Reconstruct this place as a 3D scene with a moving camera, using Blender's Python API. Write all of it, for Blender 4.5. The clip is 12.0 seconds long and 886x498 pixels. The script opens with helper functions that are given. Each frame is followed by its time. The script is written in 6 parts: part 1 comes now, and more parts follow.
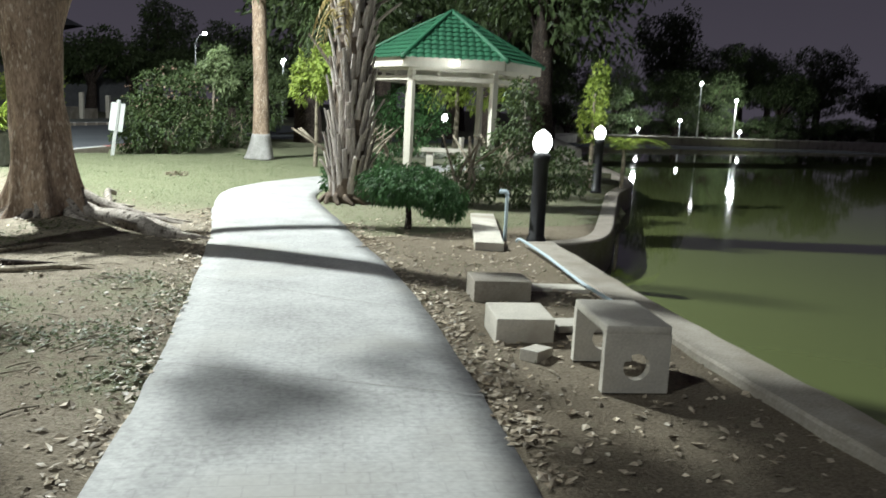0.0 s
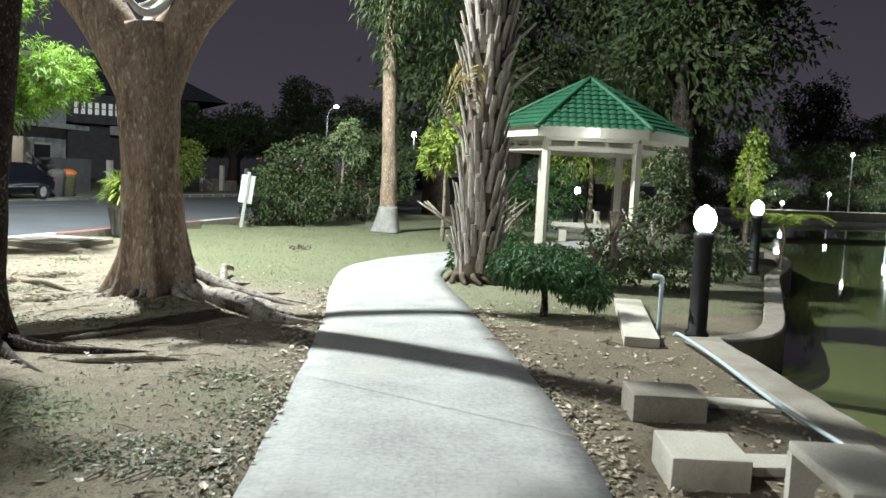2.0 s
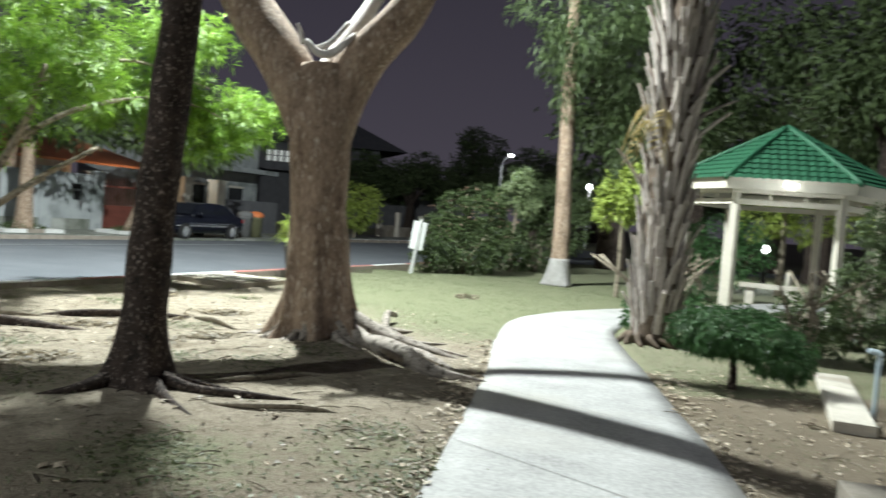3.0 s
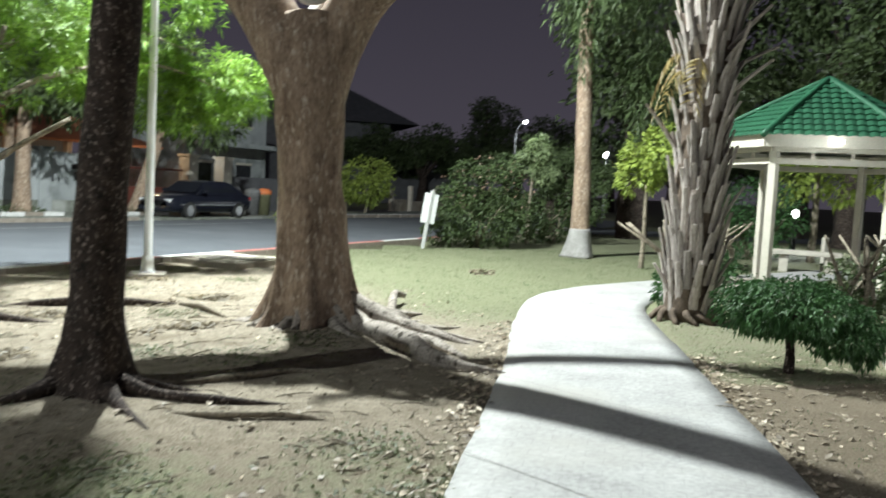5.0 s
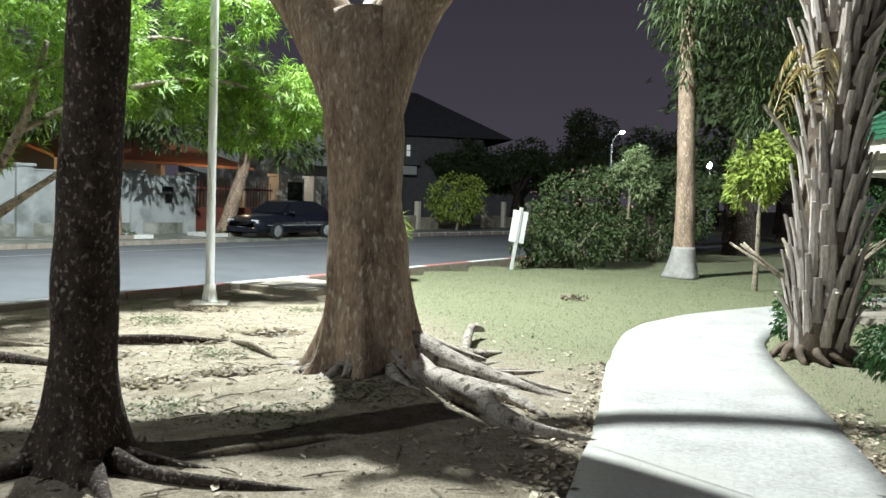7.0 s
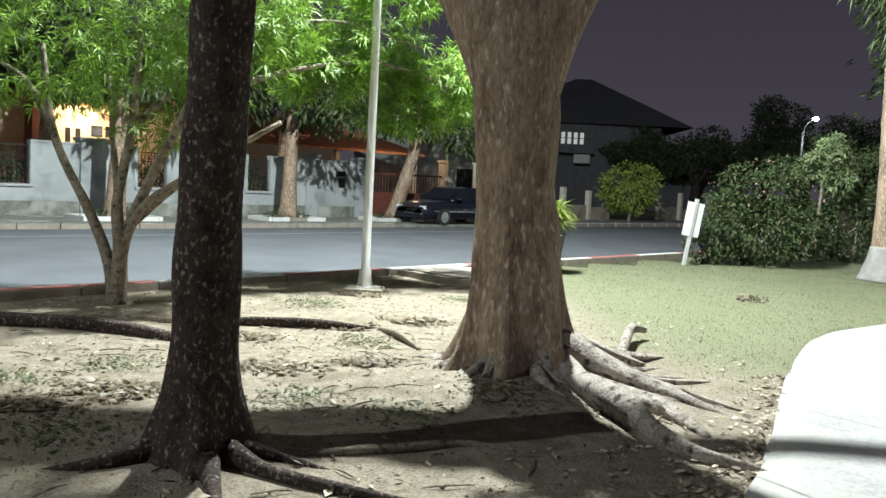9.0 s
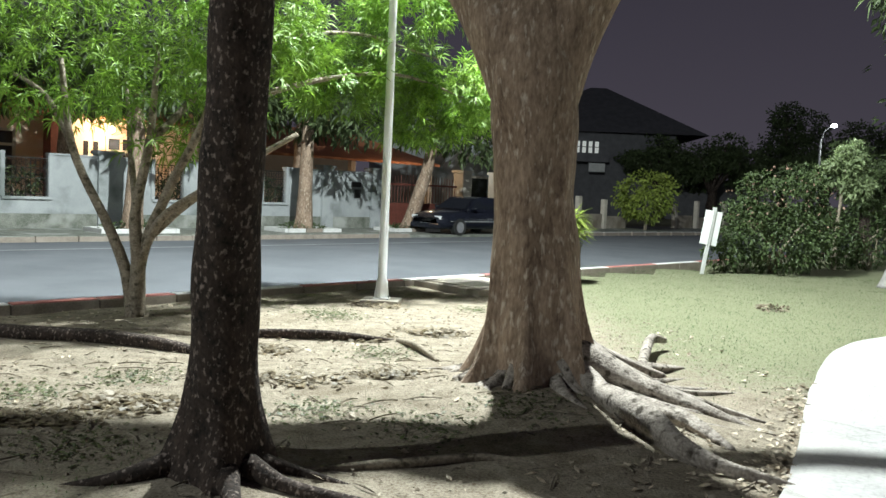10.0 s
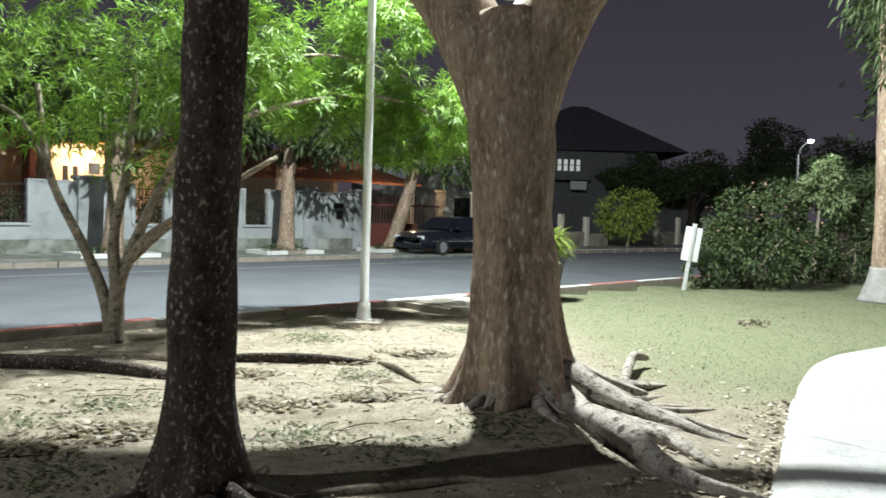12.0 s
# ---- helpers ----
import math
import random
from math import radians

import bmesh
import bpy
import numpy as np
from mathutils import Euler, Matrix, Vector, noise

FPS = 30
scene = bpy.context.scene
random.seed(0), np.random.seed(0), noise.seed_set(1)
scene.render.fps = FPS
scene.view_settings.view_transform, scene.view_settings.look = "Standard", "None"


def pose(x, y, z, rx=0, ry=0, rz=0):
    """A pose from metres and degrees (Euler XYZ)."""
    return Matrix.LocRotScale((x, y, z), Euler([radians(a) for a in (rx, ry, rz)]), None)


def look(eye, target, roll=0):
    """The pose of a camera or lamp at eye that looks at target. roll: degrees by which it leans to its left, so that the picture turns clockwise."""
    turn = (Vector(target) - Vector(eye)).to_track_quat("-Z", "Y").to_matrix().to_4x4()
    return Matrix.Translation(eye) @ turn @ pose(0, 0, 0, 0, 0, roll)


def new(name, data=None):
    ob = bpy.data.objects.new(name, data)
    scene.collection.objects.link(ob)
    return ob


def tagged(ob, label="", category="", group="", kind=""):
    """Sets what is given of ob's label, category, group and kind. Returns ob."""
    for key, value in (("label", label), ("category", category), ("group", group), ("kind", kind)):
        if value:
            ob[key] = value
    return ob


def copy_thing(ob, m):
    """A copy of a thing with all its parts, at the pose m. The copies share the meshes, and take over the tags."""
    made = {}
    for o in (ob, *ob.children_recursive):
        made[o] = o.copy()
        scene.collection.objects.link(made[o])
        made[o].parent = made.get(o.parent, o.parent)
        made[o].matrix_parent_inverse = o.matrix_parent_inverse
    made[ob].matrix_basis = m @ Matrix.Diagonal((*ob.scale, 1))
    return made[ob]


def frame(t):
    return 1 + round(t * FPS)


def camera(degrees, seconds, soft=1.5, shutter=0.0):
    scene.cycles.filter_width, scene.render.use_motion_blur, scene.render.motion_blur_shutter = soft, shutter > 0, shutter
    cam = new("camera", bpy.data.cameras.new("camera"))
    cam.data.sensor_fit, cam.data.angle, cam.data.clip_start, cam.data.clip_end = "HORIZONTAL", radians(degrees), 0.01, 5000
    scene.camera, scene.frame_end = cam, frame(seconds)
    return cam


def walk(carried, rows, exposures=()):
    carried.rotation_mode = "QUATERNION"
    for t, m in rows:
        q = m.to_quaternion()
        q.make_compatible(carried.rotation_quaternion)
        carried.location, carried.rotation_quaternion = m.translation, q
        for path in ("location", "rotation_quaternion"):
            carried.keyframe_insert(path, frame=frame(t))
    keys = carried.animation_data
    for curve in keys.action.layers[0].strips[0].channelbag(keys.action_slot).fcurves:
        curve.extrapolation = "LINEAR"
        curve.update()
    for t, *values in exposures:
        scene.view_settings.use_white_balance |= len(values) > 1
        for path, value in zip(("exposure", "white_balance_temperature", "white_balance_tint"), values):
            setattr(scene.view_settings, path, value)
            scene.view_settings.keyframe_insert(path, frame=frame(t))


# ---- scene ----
cam = camera(55.8, 12.0, shutter=0.5)
PATH = [
    (0, (-1.299, -3.487, 1.67), (-0.111, -1.912, 1.34), 2.8),
    (0.5, (-1.16, -3.251, 1.713), (-0.026, -1.653, 1.313), 1.1),
    (1, (-0.945, -2.972, 1.664), (0.057, -1.264, 1.386), 1.1),
    (1.2, (-0.856, -2.872, 1.683), (0.083, -1.123, 1.44), 0.5),
    (1.5, (-0.753, -2.653, 1.651), (0.135, -0.878, 1.403), 1.7),
    (2, (-0.641, -2.303, 1.653), (0.298, -0.546, 1.478), 2.8),
    (2.5, (-0.491, -2.025, 1.665), (0.346, -0.217, 1.492), 1.6),
    (3, (-0.362, -1.699, 1.614), (0.197, 0.22, 1.535), 4.5),
    (3.2, (-0.351, -1.565, 1.6), (0.143, 0.37, 1.491), 4.2),
    (4.8, (-0.016, -0.826, 1.59), (0.426, 1.117, 1.416), 2.4),
    (5, (0.019, -0.596, 1.553), (0.545, 1.328, 1.409), 3.0),
    (5.5, (0.176, -0.285, 1.596), (0.761, 1.625, 1.512), 1.8),
    (6, (0.385, 0.062, 1.57), (0.855, 2.004, 1.483), 1.1),
    (6.5, (0.48, 0.312, 1.559), (0.683, 2.291, 1.348), 0.8),
    (7, (0.526, 0.631, 1.616), (0.824, 2.605, 1.498), 2.0),
    (7.5, (0.613, 0.877, 1.577), (0.865, 2.85, 1.368), 1.8),
    (7.7, (0.685, 0.927, 1.585), (0.768, 2.918, 1.412), 0.6),
    (9.3, (0.741, 1.185, 1.613), (0.619, 3.175, 1.457), 3.0),
    (9.5, (0.728, 1.197, 1.618), (0.593, 3.188, 1.483), 2.9),
    (10, (0.712, 1.191, 1.613), (0.568, 3.181, 1.471), 2.6),
    (10.5, (0.693, 1.193, 1.621), (0.523, 3.18, 1.471), 2.4),
    (11, (0.698, 1.191, 1.626), (0.523, 3.179, 1.494), 2.4),
    (11.5, (0.705, 1.183, 1.631), (0.537, 3.173, 1.536), 2.2),
    (12, (0.747, 1.199, 1.626), (0.639, 3.194, 1.532), 1.8),
]
walk(cam, [(t, look(eye, target, roll)) for t, eye, target, roll in PATH])

# ---- exposure, sky glow and lamps ----
scene.view_settings.exposure = 0.0
world = bpy.data.worlds.new("night_sky")
scene.world = world
world.use_nodes = True
wn, wl = world.node_tree.nodes, world.node_tree.links
bg = wn["Background"]
tc = wn.new("ShaderNodeTexCoord")
sep = wn.new("ShaderNodeSeparateXYZ")
ramp = wn.new("ShaderNodeValToRGB")
wl.new(tc.outputs["Generated"], sep.inputs[0])
wl.new(sep.outputs["Z"], ramp.inputs[0])
ramp.color_ramp.elements[0].color = (0.060, 0.054, 0.071, 1)
ramp.color_ramp.elements[1].color = (0.022, 0.020, 0.030, 1)
ramp.color_ramp.elements[0].position, ramp.color_ramp.elements[1].position = 0.02, 0.42
wl.new(ramp.outputs[0], bg.inputs[0])
bg.inputs[1].default_value = 1.0


def point_lamp(name, at, watts, colour, radius=0.1):
    data = bpy.data.lights.new(name, "POINT")
    data.energy, data.color, data.shadow_soft_size = watts, colour, radius
    ob = new(name, data)
    ob.location = at
    return ob


ROAD_PORCH = (-12.94, 29.33, 3.15)
COOL, WARM = (0.90, 0.99, 0.97), (1.0, 0.72, 0.44)
STREET = (0.2, 13.2, 10.7)


def panel_lamp(name, at, watts, colour, size):
    """A street lamp's flat panel, shining down."""
    data = bpy.data.lights.new(name, "AREA")
    data.shape, data.size, data.energy, data.color = "DISK", size, watts, colour
    ob = new(name, data)
    ob.location = at
    return ob


point_lamp("street_lamp_light", (STREET[0], STREET[1], STREET[2] - 0.12), 20500, COOL, 0.15)
# unseen lamp assumed further along the kerb, added to fill the trunk fronts
panel_lamp("next_street_lamp_light", (-14.6, -2.0, 10.6), 2300, COOL, 0.32)
point_lamp("globe_light_near", (6.16, 4.42, 1.40), 30, COOL, 0.12)
point_lamp("globe_light_far", (12.5, 9.35, 1.35), 60, COOL, 0.12)
point_lamp("garden_globe_light", (19.5, 24.4, 1.3), 700, COOL, 0.12)
point_lamp("gazebo_tube_light", (8.85, 10.0, 2.45), 32, COOL, 0.12)
point_lamp("porch_light", ROAD_PORCH, 320, WARM, 0.15)
point_lamp("carport_light", (-3.0, 37.0, 3.0), 90, WARM, 0.08)
point_lamp("embankment_light", (68, 43.6, 3.9), 1600, COOL, 0.2)
point_lamp("embankment_globe_light", (54.5, 44.2, 2.4), 500, COOL, 0.2)
point_lamp("gate_light", (-1.2, 38.4, 2.5), 40, COOL, 0.1)
point_lamp("lawn_lamp_light", (9.17, 23.95, 3.62), 70, COOL, 0.1)

# ---- materials ----


def surf(name, a, b, scale=4.0, fine=60.0, rough=0.8, bump=0.25, metal=0.0, stain=None, stretch=(1, 1, 1), per=0.0, trans=0.0, spec=0.4, stain_scale=0.0, stain_at=(0.52, 0.68)):
    """Two-scale noise colour between a and b, fine grain bump, optional stains of a third colour."""
    m = bpy.data.materials.new(name)
    m.use_nodes = True
    n, l = m.node_tree.nodes, m.node_tree.links
    p = n["Principled BSDF"]
    tc = n.new("ShaderNodeTexCoord")
    mp = n.new("ShaderNodeMapping")
    mp.inputs["Scale"].default_value = stretch
    l.new(tc.outputs["Object"], mp.inputs[0])
    big = n.new("ShaderNodeTexNoise")
    big.inputs["Scale"].default_value, big.inputs["Detail"].default_value, big.inputs["Roughness"].default_value = scale, 6, 0.6
    small = n.new("ShaderNodeTexNoise")
    small.inputs["Scale"].default_value, small.inputs["Detail"].default_value = fine, 4
    for t in (big, small):
        l.new(mp.outputs[0], t.inputs["Vector"])
    mix = n.new("ShaderNodeMath")
    mix.operation = "MULTIPLY_ADD"
    mix.inputs[1].default_value = 0.45
    l.new(small.outputs[0], mix.inputs[0])
    half = n.new("ShaderNodeMath")
    half.operation = "MULTIPLY"
    half.inputs[1].default_value = 0.55
    l.new(big.outputs[0], half.inputs[0])
    l.new(half.outputs[0], mix.inputs[2])
    r = n.new("ShaderNodeValToRGB")
    r.color_ramp.elements[0].color, r.color_ramp.elements[1].color = (*a, 1), (*b, 1)
    r.color_ramp.elements[0].position, r.color_ramp.elements[1].position = 0.36, 0.64
    l.new(mix.outputs[0], r.inputs[0])
    col = r.outputs[0]
    if stain:
        s = n.new("ShaderNodeTexNoise")
        s.inputs["Scale"].default_value, s.inputs["Detail"].default_value = stain_scale or scale * 0.37, 8
        l.new(mp.outputs[0] if stain_scale else tc.outputs["Object"], s.inputs["Vector"])
        sr = n.new("ShaderNodeValToRGB")
        sr.color_ramp.elements[0].position, sr.color_ramp.elements[1].position = stain_at
        l.new(s.outputs[0], sr.inputs[0])
        mx = n.new("ShaderNodeMix")
        mx.data_type = "RGBA"
        l.new(sr.outputs[0], mx.inputs[0])
        l.new(col, mx.inputs[6])
        mx.inputs[7].default_value = (*stain, 1)
        col = mx.outputs[2]
    if per:
        g = n.new("ShaderNodeNewGeometry")
        o = n.new("ShaderNodeObjectInfo")
        ad = n.new("ShaderNodeMath")
        ad.operation = "ADD"
        l.new(g.outputs["Random Per Island"], ad.inputs[0])
        l.new(o.outputs["Random"], ad.inputs[1])
        fr = n.new("ShaderNodeMath")
        fr.operation = "FRACT"
        l.new(ad.outputs[0], fr.inputs[0])
        mr = n.new("ShaderNodeMapRange")
        mr.inputs[3].default_value, mr.inputs[4].default_value = 1 - per, 1 + per
        l.new(fr.outputs[0], mr.inputs[0])
        hs = n.new("ShaderNodeHueSaturation")
        l.new(mr.outputs[0], hs.inputs["Value"])
        l.new(col, hs.inputs["Color"])
        col = hs.outputs[0]
    l.new(col, p.inputs["Base Color"])
    p.inputs["Roughness"].default_value, p.inputs["Metallic"].default_value = rough, metal
    p.inputs["Specular IOR Level"].default_value = spec
    if bump:
        bp = n.new("ShaderNodeBump")
        bp.inputs["Strength"].default_value, bp.inputs["Distance"].default_value = bump, 0.02
        l.new(mix.outputs[0], bp.inputs["Height"])
        l.new(bp.outputs[0], p.inputs["Normal"])
    if trans:
        out = n["Material Output"]
        t = n.new("ShaderNodeBsdfTranslucent")
        l.new(col, t.inputs[0])
        ms = n.new("ShaderNodeMixShader")
        ms.inputs[0].default_value = trans
        l.new(p.outputs[0], ms.inputs[1])
        l.new(t.outputs[0], ms.inputs[2])
        l.new(ms.outputs[0], out.inputs[0])
    return m


def glow(name, colour, strength):
    m = bpy.data.materials.new(name)
    m.use_nodes = True
    p = m.node_tree.nodes["Principled BSDF"]
    p.inputs["Base Color"].default_value = (0.8, 0.8, 0.8, 1)
    p.inputs["Emission Color"].default_value = (*colour, 1)
    p.inputs["Emission Strength"].default_value = strength
    return m


def ground_material():
    """Trodden earth with thin grass where the grass attribute is high."""
    m = bpy.data.materials.new("earth_and_turf")
    m.use_nodes = True
    n, l = m.node_tree.nodes, m.node_tree.links
    p = n["Principled BSDF"]
    tc = n.new("ShaderNodeTexCoord")

    def noise_at(scale, detail):
        t = n.new("ShaderNodeTexNoise")
        t.inputs["Scale"].default_value, t.inputs["Detail"].default_value = scale, detail
        t.inputs["Roughness"].default_value = 0.65
        l.new(tc.outputs["Object"], t.inputs["Vector"])
        return t.outputs[0]

    def ramp_of(src, p0, c0, p1, c1):
        r = n.new("ShaderNodeValToRGB")
        r.color_ramp.elements[0].position, r.color_ramp.elements[1].position = p0, p1
        r.color_ramp.elements[0].color, r.color_ramp.elements[1].color = (*c0, 1), (*c1, 1)
        l.new(src, r.inputs[0])
        return r.outputs[0]

    def mixed(f, a, b):
        x = n.new("ShaderNodeMix")
        x.data_type = "RGBA"
        l.new(f, x.inputs[0])
        l.new(a, x.inputs[6])
        l.new(b, x.inputs[7])
        return x.outputs[2]
    coarse, mid, grain = noise_at(0.9, 8), noise_at(7, 8), noise_at(55, 6)
    earth = ramp_of(mid, 0.36, (0.15, 0.12, 0.085), 0.62, (0.41, 0.36, 0.285))
    dust = ramp_of(grain, 0.38, (0.12, 0.092, 0.062), 0.58, (0.40, 0.35, 0.275))
    half = n.new("ShaderNodeValue")
    half.outputs[0].default_value = 0.5
    earth = mixed(half.outputs[0], earth, dust)
    damp = ramp_of(coarse, 0.55, (0, 0, 0), 0.72, (0.7, 0.7, 0.7))
    litter = ramp_of(grain, 0.3, (0.07, 0.05, 0.03), 0.7, (0.2, 0.155, 0.10))
    earth = mixed(damp, earth, litter)
    loam = ramp_of(grain, 0.32, (0.085, 0.066, 0.044), 0.66, (0.24, 0.195, 0.14))
    lm = n.new("ShaderNodeAttribute")
    lm.attribute_name = "loam"
    earth = mixed(lm.outputs["Fac"], earth, loam)
    turf = ramp_of(grain, 0.3, (0.09, 0.105, 0.055), 0.7, (0.26, 0.28, 0.165))
    at = n.new("ShaderNodeAttribute")
    at.attribute_name = "grass"
    ad = n.new("ShaderNodeMath")
    ad.operation = "MULTIPLY_ADD"
    ad.inputs[1].default_value = 1.3
    sub = n.new("ShaderNodeMath")
    sub.operation = "SUBTRACT"
    sub.inputs[1].default_value = 0.62
    l.new(mid, sub.inputs[0])
    l.new(sub.outputs[0], ad.inputs[0])
    l.new(at.outputs["Fac"], ad.inputs[2])
    cover = ramp_of(ad.outputs[0], 0.25, (0, 0, 0), 0.75, (0.85, 0.85, 0.85))
    l.new(mixed(cover, earth, turf), p.inputs["Base Color"])
    p.inputs["Roughness"].default_value = 0.95
    p.inputs["Specular IOR Level"].default_value = 0.2
    bp = n.new("ShaderNodeBump")
    bp.inputs["Strength"].default_value, bp.inputs["Distance"].default_value = 0.7, 0.03
    sm = n.new("ShaderNodeMath")
    sm.operation = "ADD"
    l.new(mid, sm.inputs[0])
    l.new(grain, sm.inputs[1])
    l.new(sm.outputs[0], bp.inputs["Height"])
    l.new(bp.outputs[0], p.inputs["Normal"])
    return m


def water_material():
    m = bpy.data.materials.new("pond_water")
    m.use_nodes = True
    n, l = m.node_tree.nodes, m.node_tree.links
    p = n["Principled BSDF"]
    p.inputs["Base Color"].default_value = (0.115, 0.135, 0.05, 1)
    p.inputs["Roughness"].default_value = 0.04
    p.inputs["IOR"].default_value = 1.33
    t = n.new("ShaderNodeTexNoise")
    t.inputs["Scale"].default_value, t.inputs["Detail"].default_value = 1.6, 3
    tc = n.new("ShaderNodeTexCoord")
    l.new(tc.outputs["Object"], t.inputs["Vector"])
    bp = n.new("ShaderNodeBump")
    bp.inputs["Strength"].default_value, bp.inputs["Distance"].default_value = 0.05, 0.02
    l.new(t.outputs[0], bp.inputs["Height"])
    l.new(bp.outputs[0], p.inputs["Normal"])
    return m


def glass_material():
    m = bpy.data.materials.new("car_glass")
    m.use_nodes = True
    p = m.node_tree.nodes["Principled BSDF"]
    p.inputs["Base Color"].default_value = (0.012, 0.014, 0.018, 1)
    p.inputs["Roughness"].default_value = 0.05
    return m


M_GROUND, M_WATER, M_GLASS = ground_material(), water_material(), glass_material()
M_PATH = surf("poured_concrete", (0.28, 0.275, 0.27), (0.46, 0.455, 0.445), 1.6, 28, 0.85, 0.3, stain=(0.39, 0.375, 0.35))


def press_bricks(m, turn):
    """Faint brick pattern pressed into the concrete."""
    n, l = m.node_tree.nodes, m.node_tree.links
    p = n["Principled BSDF"]
    tc, mp, br, mx = n.new("ShaderNodeTexCoord"), n.new("ShaderNodeMapping"), n.new("ShaderNodeTexBrick"), n.new("ShaderNodeMix")
    mp.inputs["Rotation"].default_value = (0, 0, turn)
    l.new(tc.outputs["Object"], mp.inputs[0])
    l.new(mp.outputs[0], br.inputs["Vector"])
    br.inputs["Scale"].default_value, br.inputs["Mortar Size"].default_value = 1.0, 0.005
    br.inputs["Brick Width"].default_value, br.inputs["Row Height"].default_value = 0.22, 0.11
    br.inputs["Color1"].default_value, br.inputs["Color2"].default_value, br.inputs["Mortar"].default_value = (1, 1, 1, 1), (0.97, 0.97, 0.97, 1), (0.82, 0.82, 0.82, 1)
    mx.data_type, mx.blend_type = "RGBA", "MULTIPLY"
    mx.inputs[0].default_value = 0.55
    old = p.inputs["Base Color"].links[0].from_socket
    l.new(old, mx.inputs[6])
    l.new(br.outputs["Color"], mx.inputs[7])
    l.new(mx.outputs[2], p.inputs["Base Color"])


press_bricks(M_PATH, radians(28))
M_ASPHALT = surf("worn_asphalt", (0.078, 0.086, 0.097), (0.125, 0.134, 0.148), 0.7, 90, 0.85, 0.3)
M_LINE = surf("faded_road_paint", (0.22, 0.23, 0.24), (0.34, 0.35, 0.36), 6, 60, 0.8, 0.1)
M_CONC = surf("old_concrete", (0.22, 0.19, 0.155), (0.37, 0.335, 0.285), 3, 50, 0.9, 0.4, stain=(0.20, 0.17, 0.13))
M_CONC2 = surf("pale_cast_concrete", (0.42, 0.385, 0.33), (0.58, 0.54, 0.47), 4, 60, 0.85, 0.3, stain=(0.33, 0.29, 0.24))
M_KERB = surf("kerb_concrete", (0.20, 0.17, 0.14), (0.32, 0.28, 0.24), 5, 50, 0.9, 0.4)
M_WHITE = surf("white_kerb_paint", (0.55, 0.55, 0.54), (0.75, 0.75, 0.74), 6, 50, 0.7, 0.15)
M_RED = surf("red_kerb_paint", (0.32, 0.10, 0.09), (0.52, 0.22, 0.19), 6, 50, 0.7, 0.15)
M_POLE = surf("white_enamel", (0.80, 0.82, 0.83), (0.88, 0.89, 0.90), 3, 40, 0.5, 0.05)
M_BARK = surf("smooth_brown_bark", (0.115, 0.076, 0.052), (0.38, 0.28, 0.205), 6, 42, 0.9, 0.9, stretch=(1, 1, 0.35), stain=(0.50, 0.42, 0.34), stain_scale=26, stain_at=(0.56, 0.70))
M_ROOT = surf("weathered_root_bark", (0.15, 0.125, 0.105), (0.46, 0.41, 0.36), 9, 55, 0.95, 1.0, stain=(0.06, 0.048, 0.036), stain_scale=13, stain_at=(0.54, 0.66))
M_DARKBARK = surf("dark_rough_bark", (0.008, 0.006, 0.005), (0.062, 0.043, 0.034), 11, 48, 0.95, 1.0, stretch=(1, 1, 0.7), stain=(0.25, 0.20, 0.175), stain_scale=40, stain_at=(0.56, 0.70))
M_GREYBARK = surf("grey_shrub_bark", (0.13, 0.105, 0.075), (0.36, 0.31, 0.24), 12, 50, 0.9, 0.9, stain=(0.07, 0.06, 0.04), stain_scale=14, stain_at=(0.55, 0.68))
M_PALM = surf("dry_palm_fibre", (0.22, 0.185, 0.165), (0.52, 0.47, 0.435), 6, 60, 0.9, 0.5, stretch=(1, 1, 0.2), per=0.35)
M_PALMCORE = surf("palm_trunk_fibre", (0.05, 0.036, 0.026), (0.16, 0.12, 0.09), 8, 60, 0.95, 0.6)
M_PALE = surf("bleached_and_lit_wood", (0.45, 0.42, 0.39), (0.72, 0.69, 0.66), 8, 50, 0.8, 0.4)


def leaf(name, a, b, per=0.35, trans=0.3, rough=0.5):
    return surf(name, a, b, 3, 20, rough, 0, per=per, trans=trans, spec=0.4)


M_OLEANDER = leaf("oleander_leaf", (0.10, 0.20, 0.025), (0.24, 0.40, 0.05), trans=0.32)
M_TOPIARY = leaf("topiary_leaf", (0.035, 0.09, 0.03), (0.075, 0.17, 0.055))
M_BUSHLEAF = leaf("shrub_leaf", (0.035, 0.06, 0.022), (0.085, 0.12, 0.042))
M_DARKLEAF = leaf("dark_tree_leaf", (0.045, 0.07, 0.028), (0.10, 0.135, 0.055))
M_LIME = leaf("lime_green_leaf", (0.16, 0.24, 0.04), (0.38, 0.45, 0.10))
M_GRASS = leaf("grass_blade", (0.06, 0.10, 0.035), (0.15, 0.20, 0.085))
M_WEED = leaf("olive_weed_leaf", (0.065, 0.082, 0.032), (0.16, 0.18, 0.085))
M_STRAW = leaf("dry_straw", (0.12, 0.095, 0.06), (0.34, 0.28, 0.19))
M_DRYLEAF = leaf("fallen_dry_leaf", (0.18, 0.13, 0.085), (0.60, 0.52, 0.40), per=0.5, trans=0.05)
M_FROND = leaf("dry_frond", (0.25, 0.19, 0.07), (0.42, 0.34, 0.15))
M_CREAM = surf("cream_paint", (0.44, 0.41, 0.35), (0.56, 0.52, 0.45), 3, 40, 0.7, 0.1)
M_ROOF = surf("green_roof_tile", (0.008, 0.05, 0.026), (0.017, 0.092, 0.045), 2.5, 40, 0.6, 0.15, per=0.15)
